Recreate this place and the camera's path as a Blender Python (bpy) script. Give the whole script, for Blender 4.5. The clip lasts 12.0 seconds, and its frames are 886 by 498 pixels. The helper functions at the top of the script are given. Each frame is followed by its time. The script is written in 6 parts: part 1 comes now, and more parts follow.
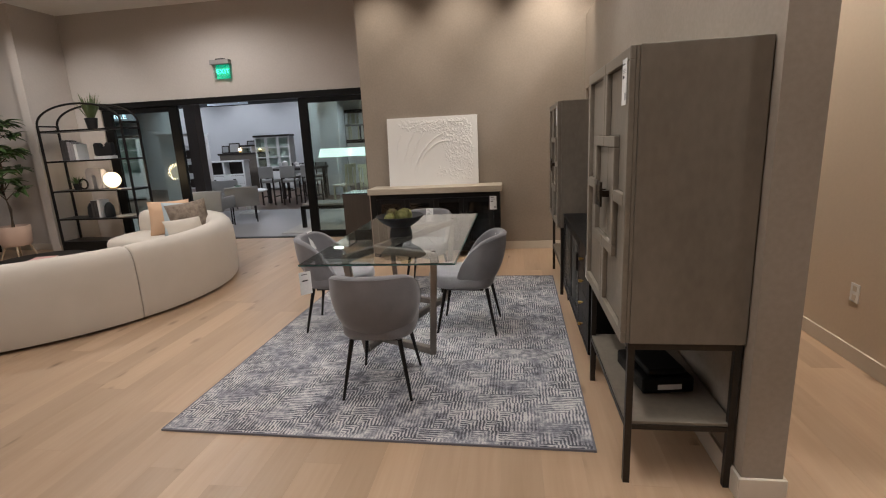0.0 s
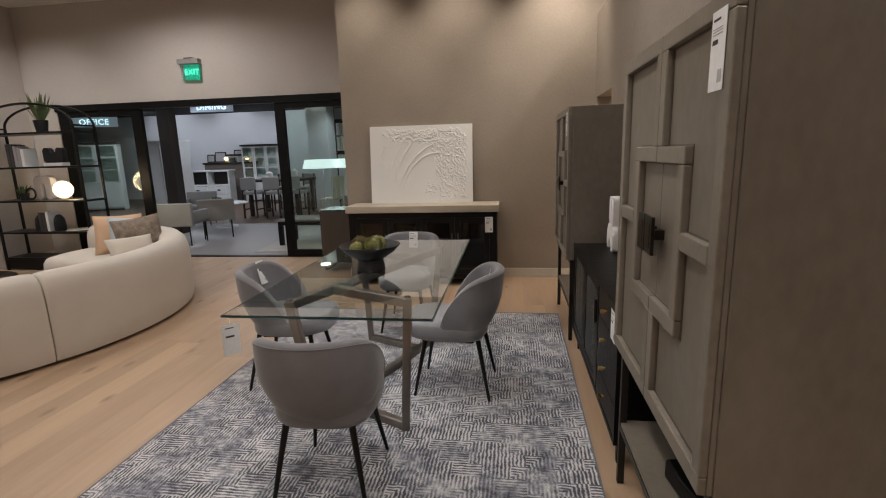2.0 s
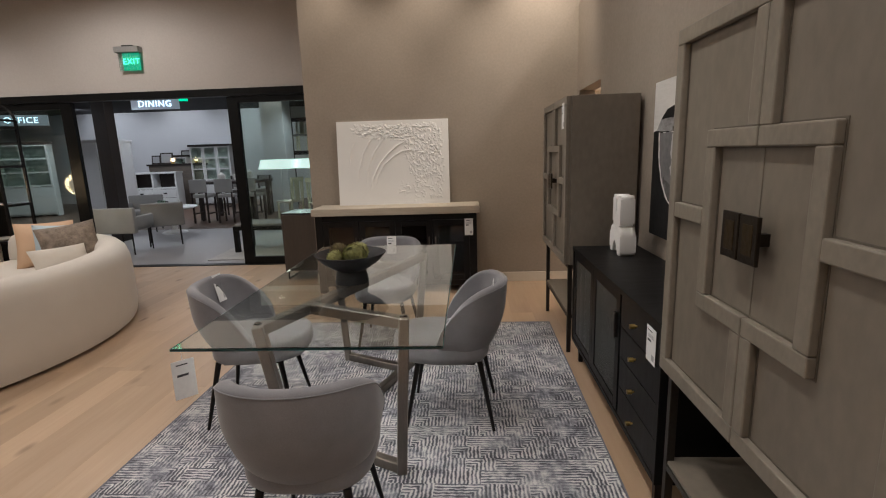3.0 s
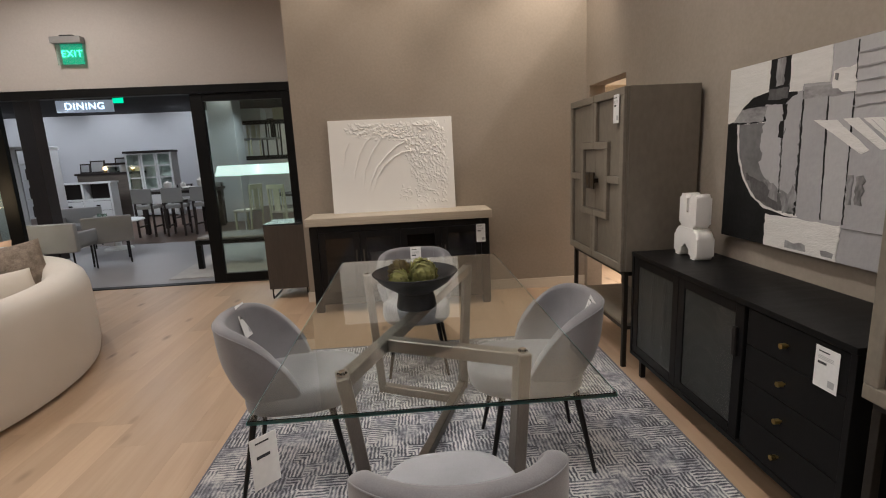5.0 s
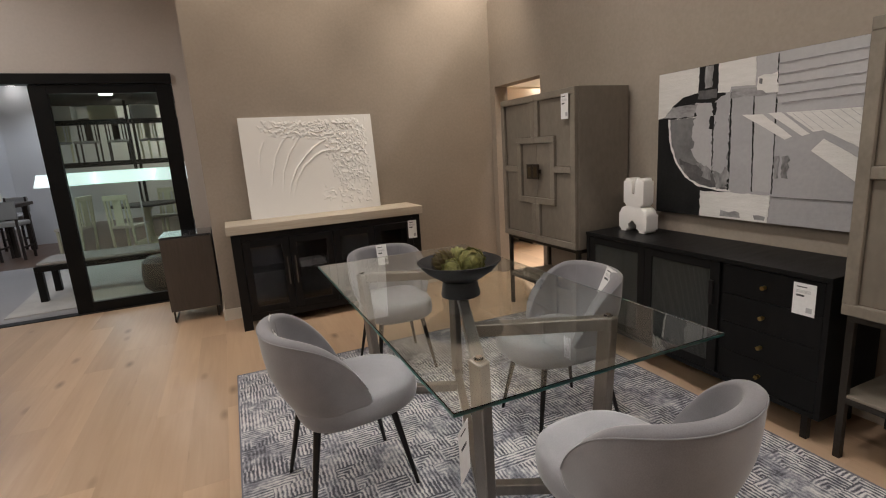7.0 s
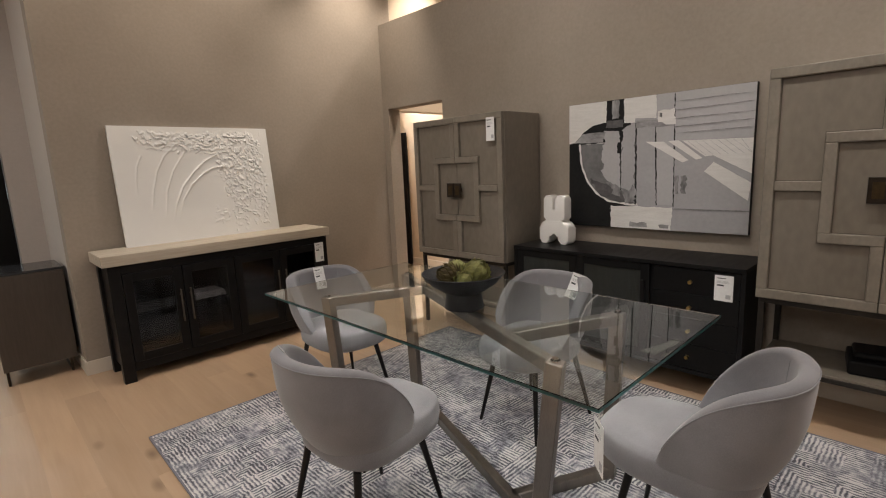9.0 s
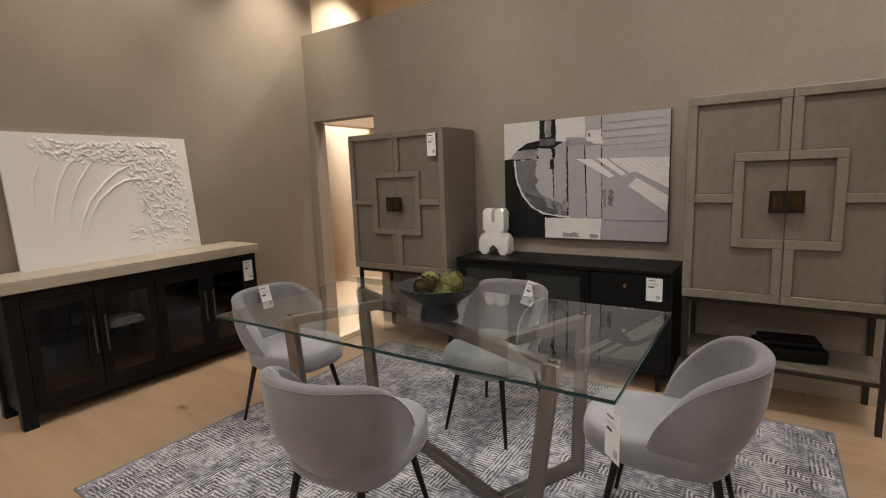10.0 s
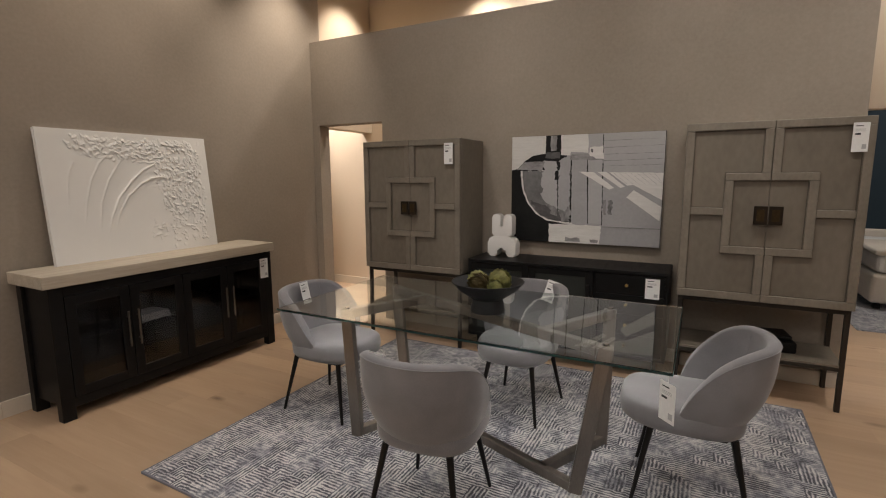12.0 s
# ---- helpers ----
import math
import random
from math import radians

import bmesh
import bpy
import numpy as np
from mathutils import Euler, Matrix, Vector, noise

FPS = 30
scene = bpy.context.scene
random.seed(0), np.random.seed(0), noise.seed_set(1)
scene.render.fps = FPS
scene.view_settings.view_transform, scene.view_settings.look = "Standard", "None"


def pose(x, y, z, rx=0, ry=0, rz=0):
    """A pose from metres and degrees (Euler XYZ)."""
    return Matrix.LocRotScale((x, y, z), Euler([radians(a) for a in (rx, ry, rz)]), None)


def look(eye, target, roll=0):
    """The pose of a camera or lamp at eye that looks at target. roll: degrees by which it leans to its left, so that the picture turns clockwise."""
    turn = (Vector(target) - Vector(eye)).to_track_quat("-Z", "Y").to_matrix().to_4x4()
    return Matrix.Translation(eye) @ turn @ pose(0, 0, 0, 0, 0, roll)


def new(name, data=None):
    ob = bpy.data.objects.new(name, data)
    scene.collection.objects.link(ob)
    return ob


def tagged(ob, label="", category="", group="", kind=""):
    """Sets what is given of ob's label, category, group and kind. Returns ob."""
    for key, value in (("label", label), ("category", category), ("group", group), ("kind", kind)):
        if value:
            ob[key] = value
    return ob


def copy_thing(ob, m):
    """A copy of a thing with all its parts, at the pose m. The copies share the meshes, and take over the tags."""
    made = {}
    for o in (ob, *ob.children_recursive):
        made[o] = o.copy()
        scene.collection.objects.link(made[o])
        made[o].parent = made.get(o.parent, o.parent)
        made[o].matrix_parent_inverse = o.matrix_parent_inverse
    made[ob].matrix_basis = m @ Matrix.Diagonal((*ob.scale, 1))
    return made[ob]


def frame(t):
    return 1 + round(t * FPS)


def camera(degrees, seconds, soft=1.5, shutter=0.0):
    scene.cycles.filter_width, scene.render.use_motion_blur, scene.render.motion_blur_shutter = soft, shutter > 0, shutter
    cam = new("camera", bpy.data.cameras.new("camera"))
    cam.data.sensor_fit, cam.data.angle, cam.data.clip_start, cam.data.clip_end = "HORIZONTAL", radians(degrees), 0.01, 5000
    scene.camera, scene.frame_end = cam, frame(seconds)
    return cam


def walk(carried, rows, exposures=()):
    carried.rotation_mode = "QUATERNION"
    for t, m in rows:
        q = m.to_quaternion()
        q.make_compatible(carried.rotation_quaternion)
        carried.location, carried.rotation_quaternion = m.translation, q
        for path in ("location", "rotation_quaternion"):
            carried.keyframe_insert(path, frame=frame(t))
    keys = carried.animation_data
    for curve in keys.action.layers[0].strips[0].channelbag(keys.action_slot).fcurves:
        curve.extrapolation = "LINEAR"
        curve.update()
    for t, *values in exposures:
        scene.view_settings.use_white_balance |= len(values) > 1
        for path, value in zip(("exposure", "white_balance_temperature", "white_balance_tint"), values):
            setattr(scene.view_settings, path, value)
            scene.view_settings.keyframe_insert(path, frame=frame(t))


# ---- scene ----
cam = camera(84.7, 12.0, soft=1.1)
PATH = [
    (0, (0.027, 0.024, 1.502), (-0.263, 1.953, 1.059), -2.8),
    (0.5, (0.033, 0.242, 1.497), (-0.33, 2.162, 1.072), -2.2),
    (1, (0.079, 0.483, 1.493), (-0.313, 2.4, 1.077), -1.9),
    (1.5, (0.076, 0.652, 1.484), (-0.287, 2.577, 1.08), -1.7),
    (2, (0.009, 0.849, 1.481), (-0.267, 2.791, 1.089), -1.7),
    (2.5, (-0.085, 1.039, 1.442), (-0.267, 2.992, 1.052), -1.9),
    (2.7, (-0.141, 1.116, 1.44), (-0.288, 3.072, 1.051), -1.8),
    (4.5, (-0.695, 1.591, 1.44), (-0.662, 3.548, 1.031), -3.1),
    (5, (-0.867, 1.643, 1.433), (-0.744, 3.602, 1.048), -2.7),
    (5.5, (-1.083, 1.676, 1.41), (-0.842, 3.627, 1.043), -2.6),
    (6, (-1.307, 1.781, 1.431), (-0.906, 3.702, 1.046), -3.6),
    (6.5, (-1.548, 1.817, 1.428), (-0.969, 3.691, 1.037), -3.3),
    (7, (-1.775, 1.814, 1.429), (-0.999, 3.612, 1.02), -3.7),
    (8.8, (-2.37, 2.233, 1.417), (-1.056, 3.698, 1.058), -2.8),
    (9, (-2.422, 2.279, 1.407), (-1.045, 3.688, 1.066), -2.5),
    (9.5, (-2.558, 2.386, 1.437), (-1.062, 3.669, 1.097), -2.3),
    (10, (-2.669, 2.526, 1.414), (-1.018, 3.616, 1.116), -2.1),
    (10.5, (-2.754, 2.672, 1.427), (-1.033, 3.642, 1.112), -2.2),
    (11, (-2.871, 2.752, 1.425), (-1.135, 3.688, 1.094), -1.4),
    (11.5, (-3.045, 2.801, 1.439), (-1.298, 3.719, 1.113), -0.7),
    (12, (-3.167, 2.801, 1.462), (-1.416, 3.723, 1.169), -0.3),
]
walk(cam, [(t, look(eye, target, roll)) for t, eye, target, roll in PATH],
     exposures=((0, 0.12, 6150, 10), (2.5, -0.1, 6200, 10), (4.5, 0.02, 6250, 10), (7, 0.03, 6300, 10), (9.5, 0.0, 6350, 10), (10.2, -0.03, 6370, 10), (10.9, -0.19, 6380, 10), (11.5, -0.22, 6400, 10), (12, -0.28, 6400, 10)))

# ---- world, lights, exposure ----
world = bpy.data.worlds.new("world")
scene.world = world
world.use_nodes = True
world.node_tree.nodes["Background"].inputs[0].default_value = (0.9, 0.85, 0.8, 1)
world.node_tree.nodes["Background"].inputs[1].default_value = 0.02

CEIL = 3.74
WARM, NEUTRAL, COOL = (1.0, 0.87, 0.72), (1.0, 0.93, 0.86), (0.9, 0.94, 1.0)


def spot(name, eye, target, watts, degrees, colour=WARM, radius=0.05, blend=0.6):
    data = bpy.data.lights.new(name, "SPOT")
    data.energy, data.spot_size, data.spot_blend, data.color, data.shadow_soft_size = watts, radians(degrees), blend, colour, radius
    ob = new(name, data)
    ob.matrix_world = look(eye, target)
    return ob


# wall washers along the taupe wall
for wx, ww in ((-1.62, 60), (-0.58, 76), (0.52, 150)):
    spot("wall_wash_spot", (wx, 5.85, CEIL - 0.03), (wx, 6.53, 2.05), ww, 80, WARM, 0.05, 0.95)
for wx, wy, tx, ty in ((1.6, 6.0, 1.6, 6.6), (1.62, 5.0, 2.13, 5.0), (1.62, 3.2, 2.13, 3.2)):
    spot("wall_wash_spot", (wx, wy, CEIL - 0.03), (tx, ty, 2.5), 130, 80, WARM, 0.04, 0.75)
# unseen spots added to brighten the west pier and door wall
for wx, wy, tx, ty in ((-7.35, 5.5, -7.5, 7.0), (-6.6, 6.3, -6.8, 7.6)):
    spot("wall_wash_spot", (wx, wy, CEIL - 0.03), (tx, ty, 1.7), 42, 84, NEUTRAL, 0.05, 0.8)
# unseen spots added to brighten the partition and its picture
for wy in (2.3, 3.65, 5.0):
    spot("partition_fill_light", (-0.75, wy, CEIL - 0.03), (0.92, wy - 0.1, 2.0), 72, 78, NEUTRAL, 0.05, 0.8)
# unseen ceiling spots in an assumed grid: DOWN wide fill, KEY narrower beams
DOWN = [(-0.6, 1.0), (-2.9, 3.2), (-5.2, 5.2), (-5.2, 2.0), (-7.2, 3.8), (-2.9, -0.6), (-4.4, 6.2), (-7.0, 0.4), (1.6, 4.2), (1.6, 1.4), (1.6, 7.9), (3.6, 0.8)]
KEY = [(-0.9, 4.5), (-0.7, 3.1), (-2.5, 5.0), (-4.3, 4.2), (-3.0, 1.6), (0.2, 1.6), (0.5, 0.2)]
for dx, dy in DOWN:
    # wide fill, boosted to brighten the far hall and the bedroom
    spot("wide_fill_light", (dx, dy, CEIL - 0.03), (dx, dy, 0), (110 if dy > 6 else 68 if dx < -4 else 47) if dx < 1 else (980 if dy > 7 else (170 if dx > 3 else 72)), 168, NEUTRAL, 0.06, 0.5)
for dx, dy in KEY:
    spot("key_light", (dx, dy, CEIL - 0.03), (dx, dy, 0), 64, 84, NEUTRAL, 0.05, 0.7)
# cooler lights of the dining shop behind the glass
for dx, dy, w in ((-8.95, 13.6, 200), (-7.25, 13.86, 200), (-4.0, 13.4, 110), (-5.2, 9.6, 70), (-8.2, 9.6, 120), (-2.6, 10.6, 60), (-11.0, 14.0, 200)):
    spot("shop_down_light", (dx, dy, 3.08), (dx, dy, 0), w, 150, COOL, 0.09, 0.5)
# unseen spots added to brighten the shop's back wall
for dx, w in ((-12.5, 115), (-10.0, 115), (-7.5, 100)):
    spot("shop_wall_fill", (dx, 16.4, 3.08), (dx, 18.2, 2.0), w, 110, COOL, 0.09, 0.8)
# unseen warm spots added to yellow the wall behind the rack
for dx in (-4.0, -2.6):
    spot("warm_wall_fill", (dx, 16.6, 3.08), (dx, 18.2, 2.1), 90, 110, WARM, 0.09, 0.8)


# ---- materials ----
def blank(name):
    m = bpy.data.materials.new(name)
    m.use_nodes = True
    return m, m.node_tree, m.node_tree.nodes["Principled BSDF"]


def surf(name, a, b=None, rough=0.5, metal=0.0, scale=3.0, grain=60.0, stretch=(1, 1, 1), bump=0.08, sheen=0.0, piece=False, spread=0.12, spec=0.5, coat=0.0):
    """Two-scale mottled surface between colours a and b."""
    b = b or tuple(c * 0.82 for c in a)
    m, nt, p = blank(name)
    n, ln = nt.nodes, nt.links
    tc, mp = n.new("ShaderNodeTexCoord"), n.new("ShaderNodeMapping")
    mp.inputs["Scale"].default_value = stretch
    ln.new(tc.outputs["Object"], mp.inputs["Vector"])
    vec = mp.outputs["Vector"]
    if piece:
        info, add, mul = n.new("ShaderNodeObjectInfo"), n.new("ShaderNodeVectorMath"), n.new("ShaderNodeMath")
        mul.operation, mul.inputs[1].default_value = "MULTIPLY", 91.0
        ln.new(info.outputs["Random"], mul.inputs[0])
        ln.new(vec, add.inputs[0])
        ln.new(mul.outputs[0], add.inputs[1])
        vec = add.outputs[0]
    big, fine = n.new("ShaderNodeTexNoise"), n.new("ShaderNodeTexNoise")
    big.inputs["Scale"].default_value, big.inputs["Detail"].default_value = scale, 4
    fine.inputs["Scale"].default_value, fine.inputs["Detail"].default_value = grain, 3
    ln.new(vec, big.inputs["Vector"])
    ln.new(vec, fine.inputs["Vector"])
    both = n.new("ShaderNodeMix")
    both.inputs[0].default_value = 0.4
    ln.new(big.outputs["Fac"], both.inputs[2])
    ln.new(fine.outputs["Fac"], both.inputs[3])
    ramp = n.new("ShaderNodeValToRGB")
    ramp.color_ramp.elements[0].position, ramp.color_ramp.elements[1].position = 0.3, 0.7
    ramp.color_ramp.elements[0].color, ramp.color_ramp.elements[1].color = (*b, 1), (*a, 1)
    ln.new(both.outputs[0], ramp.inputs[0])
    col = ramp.outputs[0]
    if piece:
        hsv, rng = n.new("ShaderNodeHueSaturation"), n.new("ShaderNodeMapRange")
        rng.inputs["To Min"].default_value, rng.inputs["To Max"].default_value = 1 - spread, 1 + spread
        ln.new(info.outputs["Random"], rng.inputs["Value"])
        ln.new(rng.outputs[0], hsv.inputs["Value"])
        ln.new(col, hsv.inputs["Color"])
        col = hsv.outputs[0]
    ln.new(col, p.inputs["Base Color"])
    rr = n.new("ShaderNodeMapRange")
    rr.inputs["To Min"].default_value, rr.inputs["To Max"].default_value = max(0.02, rough - 0.08), min(1, rough + 0.08)
    ln.new(big.outputs["Fac"], rr.inputs["Value"])
    ln.new(rr.outputs[0], p.inputs["Roughness"])
    p.inputs["Metallic"].default_value = metal
    p.inputs["Specular IOR Level"].default_value = spec
    p.inputs["Sheen Weight"].default_value = sheen
    p.inputs["Coat Weight"].default_value = coat
    if bump:
        bp = n.new("ShaderNodeBump")
        bp.inputs["Strength"].default_value, bp.inputs["Distance"].default_value = bump, 0.01
        ln.new(fine.outputs["Fac"], bp.inputs["Height"])
        ln.new(bp.outputs[0], p.inputs["Normal"])
    return m


def glow(name, colour, strength):
    m, nt, p = blank(name)
    p.inputs["Base Color"].default_value = (*colour, 1)
    p.inputs["Emission Color"].default_value = (*colour, 1)
    p.inputs["Emission Strength"].default_value = strength
    return m


def clear(name, colour, rough=0.0, ior=1.5):
    m, nt, p = blank(name)
    p.inputs["Base Color"].default_value = (*colour, 1)
    p.inputs["Roughness"].default_value = rough
    p.inputs["Transmission Weight"].default_value = 1
    p.inputs["IOR"].default_value = ior
    return m


def oak(name, light, dark, knot, piece=True):
    """Oiled oak: long grain, cathedral streaks and scattered knots."""
    m, nt, p = blank(name)
    n, ln = nt.nodes, nt.links
    tc, info = n.new("ShaderNodeTexCoord"), n.new("ShaderNodeObjectInfo")
    mul, add = n.new("ShaderNodeMath"), n.new("ShaderNodeVectorMath")
    mul.operation, mul.inputs[1].default_value = "MULTIPLY", 83.0
    ln.new(info.outputs["Random"], mul.inputs[0])
    ln.new(tc.outputs["Object"], add.inputs[0])
    ln.new(mul.outputs[0], add.inputs[1])

    def noise_at(stretch, scale, detail, distortion=0.0):
        mp, nz = n.new("ShaderNodeMapping"), n.new("ShaderNodeTexNoise")
        mp.inputs["Scale"].default_value = stretch
        nz.inputs["Scale"].default_value, nz.inputs["Detail"].default_value, nz.inputs["Distortion"].default_value = scale, detail, distortion
        ln.new(add.outputs[0], mp.inputs["Vector"])
        ln.new(mp.outputs[0], nz.inputs["Vector"])
        return nz.outputs["Fac"]

    grain = noise_at((22, 1.1, 22), 2.0, 6, 0.6)
    broad = noise_at((4, 0.7, 4), 1.6, 2, 0.4)
    ramp = n.new("ShaderNodeValToRGB")
    ramp.color_ramp.elements[0].position, ramp.color_ramp.elements[1].position = 0.32, 0.68
    ramp.color_ramp.elements[0].color, ramp.color_ramp.elements[1].color = (*dark, 1), (*light, 1)
    mixf = n.new("ShaderNodeMix")
    mixf.inputs[0].default_value = 0.6
    ln.new(grain, mixf.inputs[2])
    ln.new(broad, mixf.inputs[3])
    ln.new(mixf.outputs[0], ramp.inputs[0])
    vm, vor = n.new("ShaderNodeMapping"), n.new("ShaderNodeTexVoronoi")
    vm.inputs["Scale"].default_value = (4.6, 1.9, 4.6)
    vor.inputs["Scale"].default_value = 1.0
    ln.new(add.outputs[0], vm.inputs["Vector"])
    ln.new(vm.outputs[0], vor.inputs["Vector"])
    kr = n.new("ShaderNodeMapRange")
    kr.inputs["From Min"].default_value, kr.inputs["From Max"].default_value = 0.02, 0.16
    kr.inputs["To Min"].default_value, kr.inputs["To Max"].default_value = 0.85, 0.0
    ln.new(vor.outputs["Distance"], kr.inputs["Value"])
    mixk = n.new("ShaderNodeMix")
    mixk.data_type = "RGBA"
    mixk.inputs[7].default_value = (*knot, 1)
    ln.new(kr.outputs[0], mixk.inputs[0])
    ln.new(ramp.outputs[0], mixk.inputs[6])
    hsv, rng = n.new("ShaderNodeHueSaturation"), n.new("ShaderNodeMapRange")
    rng.inputs["To Min"].default_value, rng.inputs["To Max"].default_value = 0.88, 1.1
    ln.new(info.outputs["Random"], rng.inputs["Value"])
    ln.new(rng.outputs[0], hsv.inputs["Value"])
    ln.new(mixk.outputs[2], hsv.inputs["Color"])
    ln.new(hsv.outputs[0], p.inputs["Base Color"])
    p.inputs["Roughness"].default_value = 0.38
    bp = n.new("ShaderNodeBump")
    bp.inputs["Strength"].default_value, bp.inputs["Distance"].default_value = 0.06, 0.004
    ln.new(grain, bp.inputs["Height"])
    ln.new(bp.outputs[0], p.inputs["Normal"])
    return m


def maze_rug(name):
    """Woven rug: stepped blocks of fine stripes, turned block by block, in faded pale and slate yarn."""
    m, nt, p = blank(name)
    n, ln = nt.nodes, nt.links

    def math_node(op, x, y=None, z=None):
        q = n.new("ShaderNodeMath")
        q.operation = op
        for i, v in enumerate((x, y, z)):
            if v is None:
                continue
            if isinstance(v, (int, float)):
                q.inputs[i].default_value = v
            else:
                ln.new(v, q.inputs[i])
        return q.outputs[0]

    def noise_of(scale, detail=2):
        q = n.new("ShaderNodeTexNoise")
        q.inputs["Scale"].default_value, q.inputs["Detail"].default_value = scale, detail
        ln.new(tc.outputs["Object"], q.inputs["Vector"])
        return q.outputs["Fac"]

    tc, sep = n.new("ShaderNodeTexCoord"), n.new("ShaderNodeSeparateXYZ")
    ln.new(tc.outputs["Object"], sep.inputs[0])
    wob = math_node("MULTIPLY", math_node("SUBTRACT", noise_of(38), 0.5), 0.016)
    x0 = math_node("ADD", sep.outputs[0], wob)
    y0 = math_node("ADD", sep.outputs[1], wob)
    s = 0.092
    # herringbone-like lattice: rows of blocks, each shifted half a block
    row = math_node("FLOOR", math_node("DIVIDE", y0, s))
    xs = math_node("ADD", math_node("DIVIDE", x0, s * 1.5), math_node("MULTIPLY", row, 0.5))
    colm = math_node("FLOOR", xs)
    cmb, wn = n.new("ShaderNodeCombineXYZ"), n.new("ShaderNodeTexWhiteNoise")
    wn.noise_dimensions = "2D"
    ln.new(colm, cmb.inputs[0])
    ln.new(row, cmb.inputs[1])
    ln.new(cmb.outputs[0], wn.inputs["Vector"])
    turn = math_node("GREATER_THAN", wn.outputs["Value"], 0.46)
    k = 2 * math.pi / 0.0184
    sx = math_node("SINE", math_node("MULTIPLY", x0, k))
    sy = math_node("SINE", math_node("MULTIPLY", y0, k))
    straight = math_node("ADD", math_node("MULTIPLY", sx, turn), math_node("MULTIPLY", sy, math_node("SUBTRACT", 1.0, turn)))
    # a third of the blocks hold nested corners instead of straight lines
    lx = math_node("MULTIPLY", math_node("FRACT", xs), s * 1.5)
    ly = math_node("MULTIPLY", math_node("FRACT", math_node("DIVIDE", y0, s)), s)
    nest = math_node("SINE", math_node("MULTIPLY", math_node("MAXIMUM", lx, ly), k))
    bent = math_node("LESS_THAN", math_node("FRACT", math_node("MULTIPLY", wn.outputs["Value"], 7.31)), 0.42)
    stripe = math_node("ADD", math_node("MULTIPLY", nest, bent), math_node("MULTIPLY", straight, math_node("SUBTRACT", 1.0, bent)))
    # yarn fades: broad patches where the pale yarn wears away
    fade = math_node("ADD", math_node("MULTIPLY", math_node("SUBTRACT", noise_of(2.2, 5), 0.5), 0.75), math_node("ADD", math_node("MULTIPLY", math_node("SUBTRACT", noise_of(7.0, 3), 0.5), 0.8), math_node("MULTIPLY", math_node("SUBTRACT", noise_of(30.0, 3), 0.5), 1.1)))
    worn = n.new("ShaderNodeMapRange")
    worn.inputs["From Min"].default_value, worn.inputs["From Max"].default_value = 0.36, 0.58
    worn.inputs["To Min"].default_value, worn.inputs["To Max"].default_value = 0.07, 0.41
    ln.new(noise_of(5.0, 4), worn.inputs["Value"])
    level = math_node("ADD", math_node("MULTIPLY", stripe, worn.outputs[0]), math_node("ADD", fade, 0.45))
    level = math_node("ADD", level, math_node("MULTIPLY", math_node("SUBTRACT", noise_of(240, 2), 0.5), 0.35))
    ramp = n.new("ShaderNodeValToRGB")
    e = ramp.color_ramp.elements
    e[0].position, e[0].color = 0.1, (0.05, 0.052, 0.066, 1)
    e[1].position, e[1].color = 0.84, (0.62, 0.605, 0.59, 1)
    mid = e.new(0.42)
    mid.color = (0.225, 0.226, 0.258, 1)
    ln.new(level, ramp.inputs[0])
    ln.new(ramp.outputs[0], p.inputs["Base Color"])
    p.inputs["Roughness"].default_value = 0.95
    p.inputs["Sheen Weight"].default_value = 0.2
    bp = n.new("ShaderNodeBump")
    bp.inputs["Strength"].default_value, bp.inputs["Distance"].default_value = 0.5, 0.004
    ln.new(level, bp.inputs["Height"])
    ln.new(bp.outputs[0], p.inputs["Normal"])
    return m


M_TAUPE = surf("taupe_plaster", (0.325, 0.275, 0.225), (0.252, 0.212, 0.172), 0.85, scale=1.7, grain=45, bump=0.05)
M_PALE = surf("greige_plaster", (0.48, 0.436, 0.4), (0.43, 0.388, 0.352), 0.85, scale=1.1, grain=45, bump=0.05)
M_CREAM = surf("cream_plaster", (0.6, 0.5, 0.385), (0.56, 0.465, 0.355), 0.85, scale=1.1, grain=45, bump=0.05)
M_WHITE = surf("white_paint", (0.82, 0.81, 0.8), (0.74, 0.71, 0.66), 0.6, scale=2, grain=60, bump=0.03)
M_TRIM = surf("baseboard_paint", (0.6, 0.54, 0.46), (0.56, 0.5, 0.42), 0.45, scale=3, grain=50, bump=0.02)
M_OAK = oak("oak_planks", (0.46, 0.325, 0.215), (0.385, 0.262, 0.165), (0.14, 0.085, 0.05))
M_RUG = maze_rug("maze_rug_wool")
M_RUGEDGE = surf("rug_binding", (0.2, 0.2, 0.23), None, 0.95, grain=200, bump=0.3)
M_BLACK = surf("black_painted_wood", (0.01, 0.0095, 0.0095), (0.006, 0.006, 0.006), 0.42, scale=5, grain=70, stretch=(1, 6, 1), bump=0.05, spec=0.14)
M_BLACKMETAL = surf("black_metal", (0.02, 0.018, 0.017), (0.013, 0.012, 0.012), 0.38, metal=0.6, scale=8, grain=90, bump=0.03)
M_FRAME = surf("dark_aluminium", (0.007, 0.0068, 0.007), (0.005, 0.005, 0.005), 0.4, scale=5, grain=60, bump=0.02, spec=0.15)
M_GREYWOOD = surf("grey_washed_wood", (0.2, 0.172, 0.136), (0.135, 0.115, 0.09), 0.42, scale=2.6, grain=26, stretch=(1.3, 1.3, 0.7), bump=0.05)
M_DARKLINE = surf("dark_brown_line", (0.125, 0.105, 0.08), (0.07, 0.058, 0.044), 0.5, scale=9, grain=60, bump=0.03)
